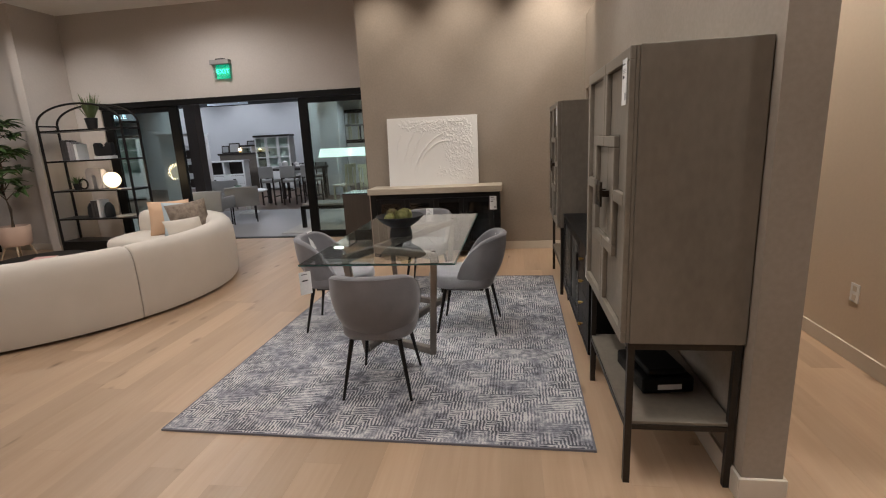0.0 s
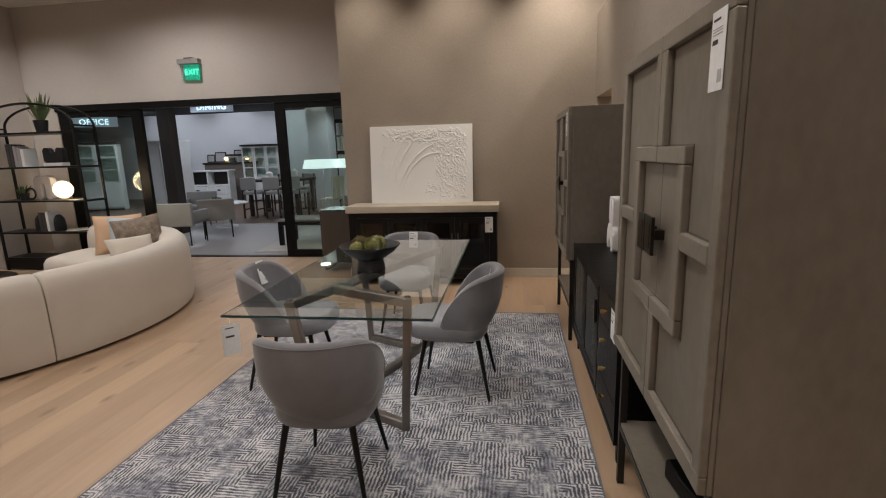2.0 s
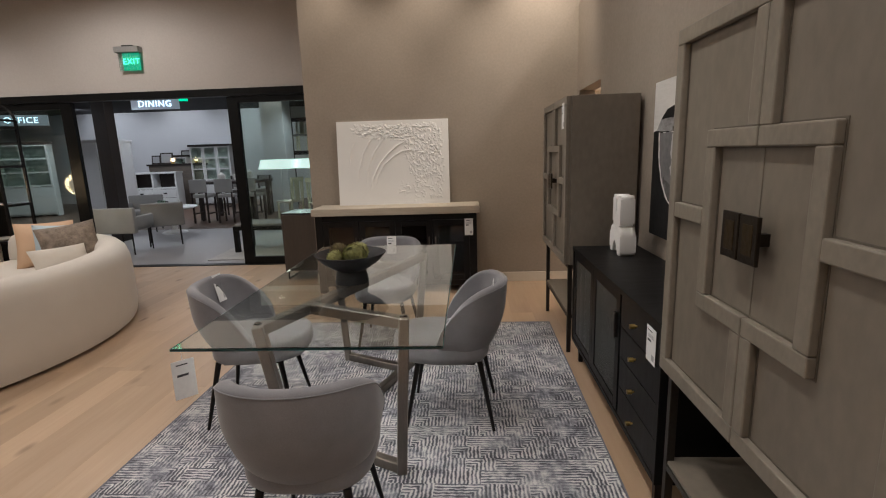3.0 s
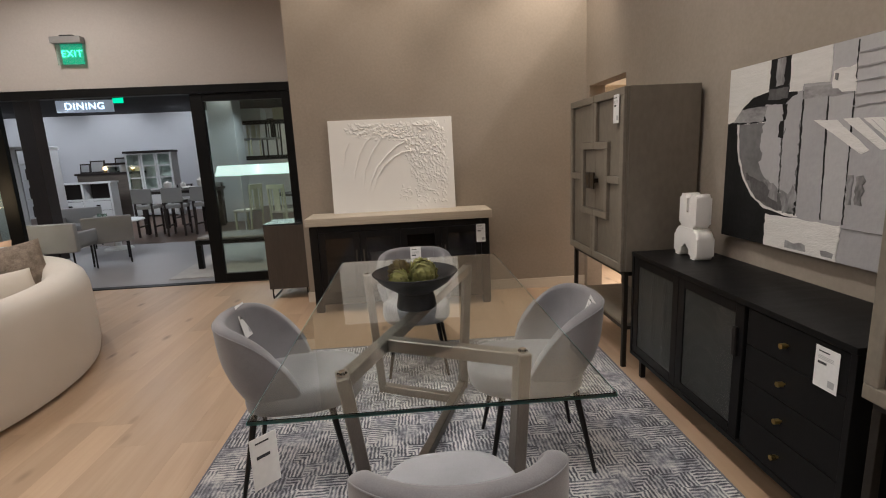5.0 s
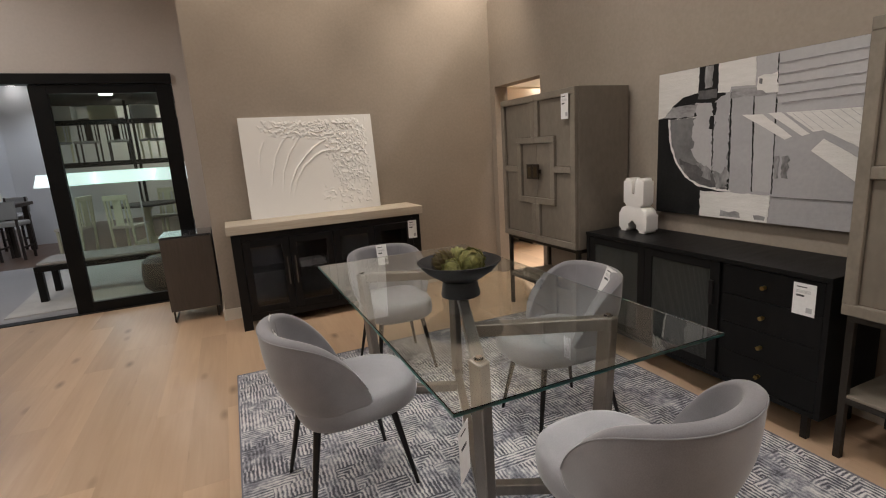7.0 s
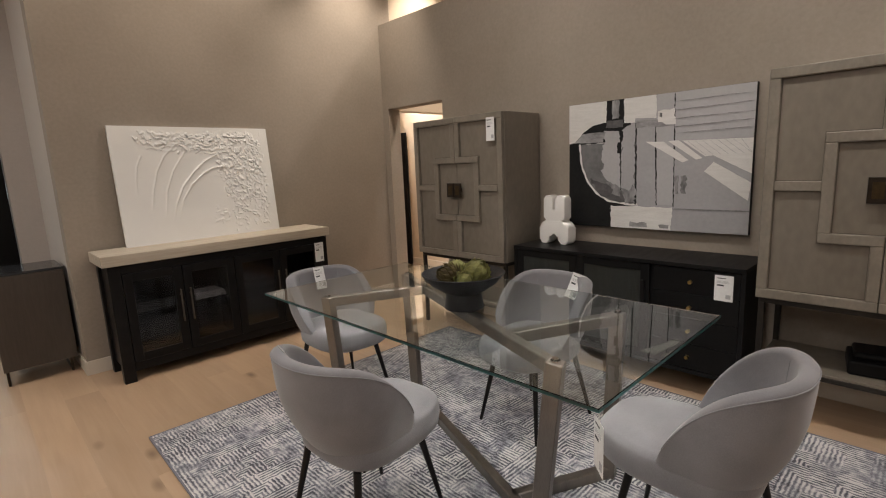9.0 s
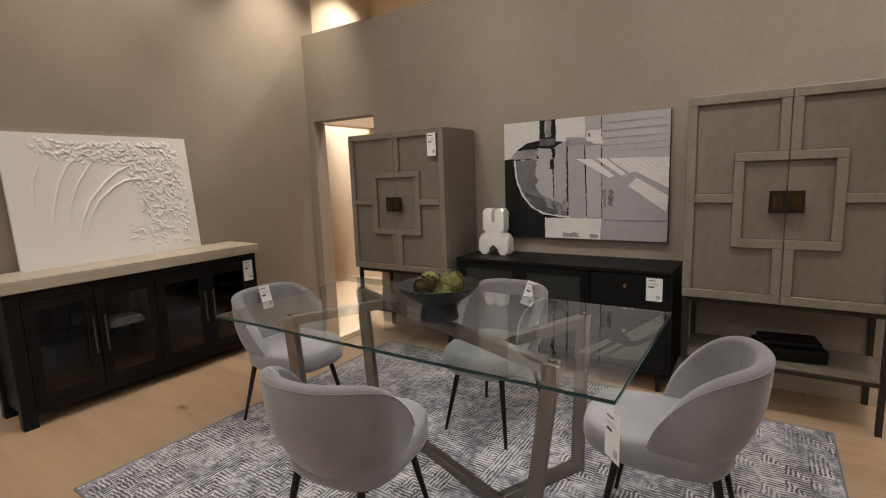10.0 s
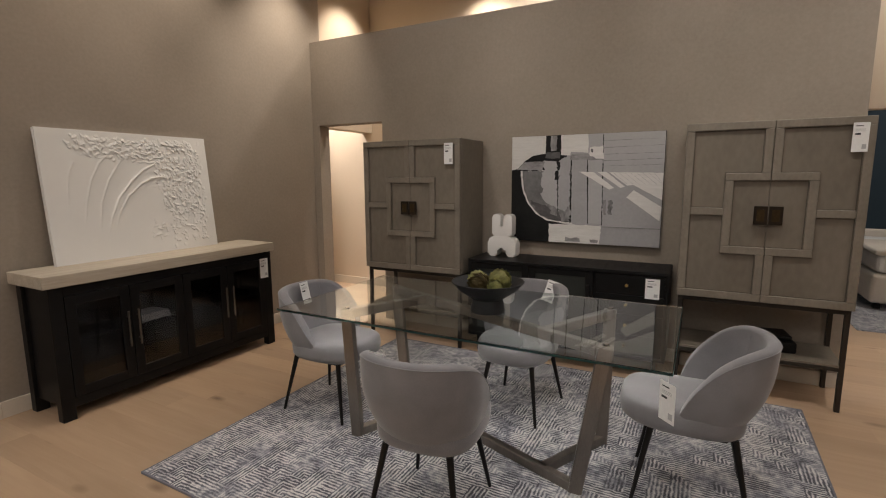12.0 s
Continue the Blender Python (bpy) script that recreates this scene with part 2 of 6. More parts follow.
M_GREYEDGE = surf("grey_wash_trim", (0.225, 0.196, 0.156), (0.15, 0.129, 0.102), 0.42, scale=6, grain=40, stretch=(1.5, 1.5, 1), bump=0.05)
M_BRONZE = surf("dark_bronze", (0.05, 0.04, 0.03), (0.028, 0.022, 0.018), 0.34, metal=0.85, scale=12, grain=80, bump=0.06)
M_STAND = surf("oiled_iron", (0.045, 0.038, 0.031), (0.028, 0.024, 0.02), 0.45, metal=0.6, scale=6, grain=60, bump=0.06)
M_STEEL = surf("brushed_pewter", (0.279, 0.250, 0.221), (0.205, 0.182, 0.160), 0.33, metal=0.9, scale=3, grain=40, stretch=(8, 8, 1), bump=0.05)
M_DULL = surf("dull_pewter", (0.15, 0.13, 0.11), (0.1, 0.088, 0.075), 0.4, metal=0.8, scale=6, grain=50, bump=0.03)
M_CHROME = surf("polished_steel", (0.75, 0.73, 0.7), None, 0.18, metal=1.0, bump=0)
M_BRASS = surf("brass", (0.62, 0.44, 0.16), (0.5, 0.34, 0.11), 0.28, metal=1.0, bump=0.02)
M_VELVET = surf("grey_velvet", (0.236, 0.229, 0.243), (0.15, 0.147, 0.158), 0.9, scale=6, grain=300, bump=0.05, sheen=0.38)
M_PIPING = surf("grey_piping", (0.22, 0.22, 0.235), None, 0.9, grain=300, bump=0.1, sheen=0.3)
M_BOUCLE = surf("cream_boucle", (0.66, 0.6, 0.525), (0.58, 0.525, 0.455), 0.95, scale=3, grain=260, bump=0.3, sheen=0.3)
M_GLASS = clear("table_glass", (0.93, 0.985, 0.97))
M_EDGE = clear("polished_glass_edge", (0.03, 0.19, 0.175), rough=0.3)
M_AMBER = surf("worn_bronze_inlay", (0.085, 0.055, 0.024), (0.04, 0.028, 0.014), 0.4, metal=0.8, scale=14, grain=70, bump=0.1)
M_PANE = clear("door_glass", (0.72, 0.84, 0.76), ior=1.45)
M_REED = clear("reeded_glass", (0.03, 0.033, 0.03), rough=0.34, ior=1.45)
M_REED.node_tree.nodes["Principled BSDF"].inputs["Transmission Weight"].default_value = 0.12
M_REED.node_tree.nodes["Principled BSDF"].inputs["Specular IOR Level"].default_value = 0.3
M_SMOKE = clear("smoked_glass", (0.19, 0.175, 0.175), rough=0.05)
M_SMOKE.node_tree.nodes["Principled BSDF"].inputs["Specular IOR Level"].default_value = 0.2
M_BLEACH = surf("bleached_reclaimed_wood", (0.47, 0.41, 0.33), (0.33, 0.28, 0.215), 0.65, scale=2.5, grain=14, stretch=(0.6, 7, 7), bump=0.2)
M_ESPRESSO = surf("espresso_wood", (0.012, 0.011, 0.0105), (0.007, 0.0065, 0.0065), 0.34, scale=3, grain=20, stretch=(1, 5, 5), bump=0.08, spec=0.14)
M_CERAMIC = surf("matt_white_ceramic", (0.74, 0.72, 0.69), (0.68, 0.66, 0.63), 0.6, scale=6, grain=150, bump=0.06)
M_PLASTER = surf("white_relief_plaster", (0.74, 0.73, 0.71), (0.7, 0.69, 0.67), 0.7, scale=5, grain=180, bump=0.08)
M_CARD = surf("white_card", (0.8, 0.8, 0.79), None, 0.5, bump=0)
M_INK = surf("printed_ink", (0.04, 0.04, 0.045), None, 0.6, bump=0)
M_INKPALE = surf("pale_print", (0.42, 0.42, 0.43), None, 0.6, bump=0)
M_BOWL = surf("black_stoneware", (0.018, 0.018, 0.019), (0.011, 0.011, 0.012), 0.5, scale=10, grain=160, bump=0.1, spec=0.3)
M_ARTI = surf("artichoke_green", (0.5, 0.5, 0.2), (0.27, 0.26, 0.1), 0.6, scale=24, grain=90, bump=0.2, piece=True, spread=0.25)


# ---- building helpers ----
def part(name, bm, material, parent=None, label="", smooth=False):
    me = bpy.data.meshes.new(name)
    bmesh.ops.recalc_face_normals(bm, faces=bm.faces[:])
    bm.to_mesh(me)
    bm.free()
    me.materials.append(material)
    if smooth:
        for f in me.polygons:
            f.use_smooth = True
        me.set_sharp_from_angle(angle=radians(40))
    ob = new(name, me)
    if parent is not None:
        ob.parent = parent
    if label:
        ob["label"] = label
    return ob


def thing(name, m, label, category, group=""):
    ob = new(name)
    ob.empty_display_size = 0.1
    ob.matrix_world = m
    return tagged(ob, label, category, group)


def setting(name, bm, material, label, category, smooth=False):
    return tagged(part(name, bm, material, smooth=smooth), label, category, kind="structure")


def box(lo, hi, bevel=0.0, bm=None, segments=2):
    bm = bm or bmesh.new()
    vs = [bm.verts.new((x, y, z)) for x in (lo[0], hi[0]) for y in (lo[1], hi[1]) for z in (lo[2], hi[2])]
    faces = [bm.faces.new([vs[i] for i in q]) for q in ((0, 1, 3, 2), (4, 6, 7, 5), (0, 4, 5, 1), (2, 3, 7, 6), (0, 2, 6, 4), (1, 5, 7, 3))]
    if bevel > 0:
        edges = list({e for f in faces for e in f.edges})
        bmesh.ops.bevel(bm, geom=edges, offset=bevel, segments=segments, affect="EDGES", profile=0.5)
    return bm


def bar(a, b, w, h, bevel=0.003, bm=None, up=(0, 0, 1)):
    """A straight bar of section w x h from a to b."""
    a, b = Vector(a), Vector(b)
    d = (b - a)
    length = d.length
    z = d.normalized()
    x = Vector(up).cross(z)
    if x.length < 1e-4:
        x = Vector((1, 0, 0))
    x.normalize()
    y = z.cross(x)
    m = Matrix((x, y, z)).transposed().to_4x4()
    m.translation = a
    tmp = box((-w / 2, -h / 2, 0), (w / 2, h / 2, length), bevel, segments=1)
    bmesh.ops.transform(tmp, matrix=m, verts=tmp.verts[:])
    if bm is None:
        return tmp
    me = bpy.data.meshes.new("tmp")
    tmp.to_mesh(me)
    tmp.free()
    bm.from_mesh(me)
    bpy.data.meshes.remove(me)
    return bm


def rod(points, radius, sides=10, bm=None, taper=None):
    """A round rod along points; taper gives the radius at each point."""
    bm = bm or bmesh.new()
    pts = [Vector(p) for p in points]
    rings = []
    for i, p in enumerate(pts):
        d = (pts[min(i + 1, len(pts) - 1)] - pts[max(i - 1, 0)]).normalized()
        u = d.cross(Vector((0, 0, 1)))
        if u.length < 1e-3:
            u = d.cross(Vector((0, 1, 0)))
        u.normalize()
        v = d.cross(u)
        r = taper[i] if taper else radius
        rings.append([bm.verts.new(p + r * (math.cos(2 * math.pi * k / sides) * u + math.sin(2 * math.pi * k / sides) * v)) for k in range(sides)])
    for r0, r1 in zip(rings, rings[1:]):
        for k in range(sides):
            bm.faces.new((r0[k], r0[(k + 1) % sides], r1[(k + 1) % sides], r1[k]))
    bm.faces.new(rings[0])
    bm.faces.new(rings[-1])
    return bm


def lathe(profile, sides=32, bm=None, centre=(0, 0, 0)):
    """Turn (radius, height) pairs round the z axis; closed at radius 0."""
    bm = bm or bmesh.new()
    cx, cy, cz = centre
    rings = []
    for r, z in profile:
        if r < 1e-5:
            rings.append([bm.verts.new((cx, cy, cz + z))])
        else:
            rings.append([bm.verts.new((cx + r * math.cos(2 * math.pi * k / sides), cy + r * math.sin(2 * math.pi * k / sides), cz + z)) for k in range(sides)])
    for r0, r1 in zip(rings, rings[1:]):
        for k in range(sides):
            a = [r0[k % len(r0)], r0[(k + 1) % len(r0)], r1[(k + 1) % len(r1)], r1[k % len(r1)]]
            q = list(dict.fromkeys(a))
            if len(q) > 2:
                bm.faces.new(q)
    return bm


def slab(outline, depth, bm=None, bevel=0.0):
    """A flat shape in the x-y plane, thickened to depth along z."""
    bm = bm or bmesh.new()
    low = [bm.verts.new((x, y, 0)) for x, y in outline]
    top = [bm.verts.new((x, y, depth)) for x, y in outline]
    fs = [bm.faces.new(low), bm.faces.new(top)]
    n = len(outline)
    for i in range(n):
        fs.append(bm.faces.new((low[i], low[(i + 1) % n], top[(i + 1) % n], top[i])))
    if bevel:
        es = [e for e in fs[1].edges] + [e for e in fs[0].edges]
        bmesh.ops.bevel(bm, geom=es, offset=bevel, segments=3, affect="EDGES", profile=0.5)
    return bm


def lettering(name, text, size, depth, material, m, parent=None):
    cu = bpy.data.curves.new(name, "FONT")
    cu.body, cu.size, cu.extrude, cu.align_x, cu.align_y = text, size, depth, "CENTER", "CENTER"
    cu.space_character = 1.12
    tmp = bpy.data.objects.new(name, cu)
    me = bpy.data.meshes.new_from_object(tmp)
    bpy.data.objects.remove(tmp)
    me.materials.clear()
    me.materials.append(material)
    ob = new(name, me)
    if parent is not None:
        ob.parent = parent
    ob.matrix_local = m
    return ob


# ---- the large structure ----
# oak floor: slab; the planks are laid last
FX0, FX1, FY0, FY1 = -8.6, 5.6, -3.0, 7.63
floor = setting("floor", box((FX0, FY0, -0.15), (FX1, 9.0, -0.006)), M_OAK, "wide pale oak plank floor with dark knots", "floor")

WALL_X, WALL_Y, WALL_END = 0.925, 6.53, -1.945
bm = box((WALL_END, WALL_Y, 0), (1.08, WALL_Y + 0.16, CEIL))
setting("wall_return", box((WALL_END, WALL_Y + 0.16, 0), (WALL_END + 0.15, 7.63, CEIL)), M_PALE, "pale greige wall return beside the glass doors", "wall")
setting("wall_north", bm, M_TAUPE, "taupe plaster accent wall washed by downlights", "wall")
# low partition with a doorway at its far end
bm = box((WALL_X, 1.885, 0), (1.08, 5.63, 2.86))
box((WALL_X, 5.63, 2.01), (1.08, 6.44, 2.86), bm=bm)
box((WALL_X, 6.44, 0), (1.08, WALL_Y - 0.001, 2.86), bm=bm)
setting("wall_partition", bm, M_TAUPE, "taupe partition wall that stops short of the ceiling", "wall")
# hall behind the partition
bm = box((2.13, 1.72, 0), (2.28, 9.0, CEIL))
box((2.13, -3.0, 2.0), (2.28, 1.72, CEIL), bm=bm)
box((1.08, 6.62, 2.03), (2.13, 6.78, CEIL), bm=bm)
box((0.93, 6.70, 0), (1.08, 9.0, 2.03), bm=bm)
box((0.93, 9.0, 0), (2.28, 9.15, CEIL), bm=bm)
setting("wall_hall", bm, M_CREAM, "warm cream hall wall and bulkhead", "wall")
M_BLUE = surf("deep_blue_paint", (0.016, 0.034, 0.05), (0.012, 0.027, 0.041), 0.8, scale=1, grain=45, bump=0.04)
setting("wall_bedroom", box((5.6, -3.0, 0), (5.75, 3.0, CEIL)), M_BLUE, "deep blue bedroom display wall", "wall")
setting("wall_bedroom_side", box((2.28, 2.2, 0), (5.6, 2.35, CEIL)), M_BLUE, "deep blue side wall of the bedroom display", "wall")
# wall over the glass doors
bm = box((-7.3, 7.63, 2.33), (WALL_END, 7.8, CEIL))
box((-7.3, 7.63, 0), (-6.82, 7.8, 2.33), bm=bm)
box((WALL_END - 0.19, 7.63, 0), (WALL_END, 7.8, 2.33), bm=bm)
setting("wall_doors", bm, M_PALE, "greige wall above the sliding glass doors", "wall")
bm = box((-7.45, 6.82, 0), (-7.3, 7.8, CEIL))
box((-8.6, 6.98, 0), (-7.45, 7.13, CEIL), bm=bm)
box((-8.75, -3.0, 0), (-8.6, 7.13, CEIL), bm=bm)
setting("wall_west", bm, M_PALE, "greige side wall with a shallow pier", "wall")
setting("wall_south", box((-8.75, -3.15, 0), (5.75, -3.0, CEIL)), M_PALE, "greige wall behind the showroom", "wall")
setting("ceiling", box((-8.75, -3.15, CEIL), (5.75, 9.15, CEIL + 0.2)), M_WHITE, "white painted ceiling", "ceiling")


def baseboard(a, b, nx, ny, h=0.105, t=0.014, material=M_TRIM):
    lo = (min(a[0], b[0], a[0] + nx * t, b[0] + nx * t), min(a[1], b[1], a[1] + ny * t, b[1] + ny * t), 0)
    hi = (max(a[0], b[0], a[0] + nx * t, b[0] + nx * t), max(a[1], b[1], a[1] + ny * t, b[1] + ny * t), h)
    setting("baseboard", box(lo, hi, 0.003), material, "painted baseboard along the wall foot", "baseboard")


baseboard((WALL_END, WALL_Y), (WALL_X, WALL_Y), 0, -1)
baseboard((WALL_END, WALL_Y - 0.014), (WALL_END, 7.6), -1, 0)
baseboard((WALL_X, 1.885), (WALL_X, 5.63), -1, 0)
baseboard((WALL_X - 0.014, 1.885), (1.094, 1.885), 0, -1)
baseboard((1.08, 1.885), (1.08, 5.63), 1, 0)
baseboard((2.13, 1.72), (2.13, 9.0), -1, 0)
baseboard((-7.3, 6.82), (-7.3, 7.63), 1, 0)
baseboard((-8.6, 6.98), (-7.45, 6.98), 0, -1)

# trim rings added at the assumed, unseen ceiling spots
for dx, dy in DOWN + KEY:
    bm = lathe([(0.085, 0), (0.085, -0.006), (0.068, -0.008), (0.06, 0.0)], 24, centre=(dx, dy, CEIL - 0.001))
    trim = tagged(part("added_downlight_trim", bm, M_WHITE, smooth=True), "white trim ring added around an assumed ceiling spot", "downlight", "recessed ceiling downlights", "structure")

# ---- sliding glass doors ----
DY = 7.66


def door_panel(name, x0, x1, stile, label):
    th = thing(name, pose((x0 + x1) / 2, DY, 0), label, "door")
    th["kind"] = "structure"
    w = (x1 - x0) / 2
    for sx in (-w, w - stile):
        part("stile", box((sx, -0.03, 0), (sx + stile, 0.03, 2.23), 0.003), M_FRAME, th)
    part("bottom_rail", box((-w + stile, -0.03, 0), (w - stile, 0.03, 0.11), 0.003), M_FRAME, th)
    part("top_rail", box((-w + stile, -0.03, 2.15), (w - stile, 0.03, 2.23), 0.003), M_FRAME, th)
    g = part("pane", box((-w + stile, -0.004, 0.11), (w - stile, 0.004, 2.15)), M_PANE, th, "clear glass pane")
    g.visible_shadow = False
    return th


door_panel("door_1", -6.80, -5.42, 0.16, "dark framed glass sliding door panel, closed")
door_panel("door_2", -3.32, -2.145, 0.14, "dark framed glass sliding door panel, slid open")
setting("door_head", box((-6.82, 7.60, 2.235), (WALL_END - 0.19, 7.72, 2.328), 0.003), M_FRAME, "dark aluminium head track of the sliding doors", "door frame")
setting("door_track", box((-6.82, 7.60, 0.0), (WALL_END - 0.19, 7.72, 0.008), 0.002), M_FRAME, "dark threshold track in the floor", "threshold")


# ---- dining display ----
def soft_grid(us, vs, fn, bm=None, close_u=False):
    """Skin a grid of points fn(u, v)."""
    bm = bm or bmesh.new()
    g = [[bm.verts.new(fn(u, v)) for v in vs] for u in us]
    n = len(us)
    for i in range(n if close_u else n - 1):
        for j in range(len(vs) - 1):
            bm.faces.new((g[i][j], g[(i + 1) % n][j], g[(i + 1) % n][j + 1], g[i][j + 1]))
    return bm, g


def smooth01(x):
    x = min(1.0, max(0.0, x))
    return x * x * (3 - 2 * x)


rug = tagged(part("rug", box((-1.155, -1.5, 0), (1.155, 1.5, 0.011), 0.004), M_RUG), "grey and off-white maze-patterned woven rug on the oak floor", "rug")
rug.matrix_world = pose(-0.742, 3.67, 0.0, 0, 0, -0.6)
bm = bmesh.new()
for lo, hi in (((-1.162, -1.507, 0), (1.162, -1.5, 0.012)), ((-1.162, 1.5, 0), (1.162, 1.507, 0.012)), ((-1.162, -1.5, 0), (-1.155, 1.5, 0.012)), ((1.155, -1.5, 0), (1.162, 1.5, 0.012))):
    box(lo, hi, bm=bm)
part("binding", bm, M_RUGEDGE, rug)
RUG = 0.011

SHELL_TOP, SHELL_BASE = 0.764, 0.365
SHELL_BACK, SHELL_FRONT, SHELL_HALF = -0.27, 0.07, 0.264


def shell_plan(u):
    """Plan of the chair's back: u runs from -1 at one front edge over 0 at the rear to 1 at the other."""
    bend = math.pi / 2 * 0.235
    side = 0.13
    total = bend + side
    run = abs(u) * total
    if run < bend:
        a = run / bend * math.pi / 2
        x, y = SHELL_HALF * math.sin(a) ** 0.93, SHELL_BACK + 0.205 * (1 - math.cos(a) ** 0.93)
    else:
        x, y = SHELL_HALF, SHELL_BACK + 0.205 + (run - bend) / side * (SHELL_FRONT - SHELL_BACK - 0.205)
    return math.copysign(x, u), y


def shell_point(u, s, inset):
    """Point on the wrap-round back, s from 0 at the foot to 1 at the rim; the rim rounds down to the front edge."""
    x, y = shell_plan(u)
    f = min(1.0, max(0.0, (y - SHELL_BACK) / (SHELL_FRONT - SHELL_BACK)))
    rim = SHELL_BASE + 0.012 + (SHELL_TOP - SHELL_BASE - 0.012) * max(0.0, 1 - f ** 2.3) ** 0.48
    z = SHELL_BASE + (rim - SHELL_BASE) * s
    h = (z - SHELL_BASE) / (SHELL_TOP - SHELL_BASE)
    flare = 0.66 + 0.34 * (1 - (1 - min(1.0, h)) ** 3.2) - 0.045 * max(0.0, h - 0.6) / 0.4
    kx, ky = (SHELL_HALF - inset) / SHELL_HALF * flare, (-SHELL_BACK - inset) / -SHELL_BACK * flare
    return Vector((x * kx, (y * ky if y < 0 else y) - 0.055 * h, z))


def shell_chair():
    ch = thing("dining_chair", pose(0, 0, 0), "grey velvet tub dining chair with black metal legs", "chair", "chairs round the glass table")
    bm = bmesh.new()
    us = [math.sin(math.pi / 2 * (-1 + 2 * i / 64)) for i in range(65)]
    prof = []
    n = 14
    for i in range(n + 1):
        prof.append((i / n * 0.975, 0.0))
    for i in range(1, 8):
        k = math.pi * i / 8
        prof.append((0.975 + 0.05 * math.sin(k), 0.027 * (1 - math.cos(k))))
    for i in range(n + 1):
        prof.append(((1 - i / n) * 0.975, 0.054))

    def fn(u, q):
        s, inset = q
        p = shell_point(u, s, inset)
        edge = (1 - abs(u)) / 0.07
        if edge < 1:
            mid = shell_point(u, s, 0.027)
            p = mid + (p - mid) * math.sqrt(max(0.0, 1 - (1 - edge) ** 2))
        return p

    soft_grid(us, prof, fn, bm)
    bmesh.ops.remove_doubles(bm, verts=bm.verts[:], dist=0.0006)
    part("backrest", bm, M_VELVET, ch, smooth=True)
    seam = [shell_point(u, 0.985, 0.0) for u in us[6:-6]]
    part("piping", rod(seam, 0.0022, 6), M_PIPING, ch, "stitched seam along the rim", smooth=True)
    # stitched dart down the inside of the back
    for u in (-0.33, 0.33):
        part("dart_seam", rod([shell_point(u, 0.36 + 0.6 * i / 10, 0.0535) for i in range(11)], 0.0018, 5), M_PIPING, ch, smooth=True)
    # under-shell that closes the foot of the back
    bm = bmesh.new()
    foot = [shell_point(u, 0.02, 0.004) for u in us]
    low = [Vector((p.x * 0.72, p.y * 0.72, SHELL_BASE - 0.012)) for p in foot]
    va, vb = [bm.verts.new(p) for p in foot], [bm.verts.new(p) for p in low]
    for i in range(len(va) - 1):
        bm.faces.new((va[i], va[i + 1], vb[i + 1], vb[i]))
    bm.faces.new(vb)
    part("under_shell", bm, M_VELVET, ch, smooth=True)
    # seat cushion: rounded pad with a bowed front
    bm = bmesh.new()
    prof = [(0.0, 0.36), (0.8, 0.36), (0.93, 0.364), (0.985, 0.38), (1.0, 0.405), (1.0, 0.432), (0.985, 0.455), (0.95, 0.468), (0.86, 0.476), (0.6, 0.482), (0.3, 0.484), (0.0, 0.484)]

    def pad(u, q):
        r, z = q
        ca, sa = math.cos(u), math.sin(u)
        px = math.copysign(abs(ca) ** 0.66, ca) * (0.222 - 0.016 * sa)
        py = math.copysign(abs(sa) ** 0.66, sa) * 0.258 + 0.045
        return Vector((px * r, py * r + 0.004 * (1 - r), z + 0.006 * max(0.0, sa) * r))

    soft_grid([2 * math.pi * i / 48 for i in range(48)], prof, pad, bm, close_u=True)
    bmesh.ops.remove_doubles(bm, verts=bm.verts[:], dist=0.0006)
    part("seat", bm, M_VELVET, ch, smooth=True)
    part("seat_frame", box((-0.15, -0.14, 0.338), (0.15, 0.18, 0.36), 0.006), M_BLACKMETAL, ch)
    for x, y in ((-0.205, -0.235), (0.205, -0.235), (-0.19, 0.225), (0.19, 0.225)):
        part("leg", rod([(x, y, 0), (x * 0.7, y * 0.7, 0.358)], 0.01, 10, taper=[0.0085, 0.0155]), M_BLACKMETAL, ch, "tapered black metal leg", smooth=True)
    return ch


chair = shell_chair()
chair.matrix_world = pose(-0.795, 2.775, RUG, 0, 0, 2)
copy_thing(chair, pose(-0.343, 3.742, RUG, 0, 0, 87))
copy_thing(chair, pose(-1.435, 3.765, RUG, 0, 0, -85))
copy_thing(chair, pose(-0.865, 4.81, RUG, 0, 0, 178.2))


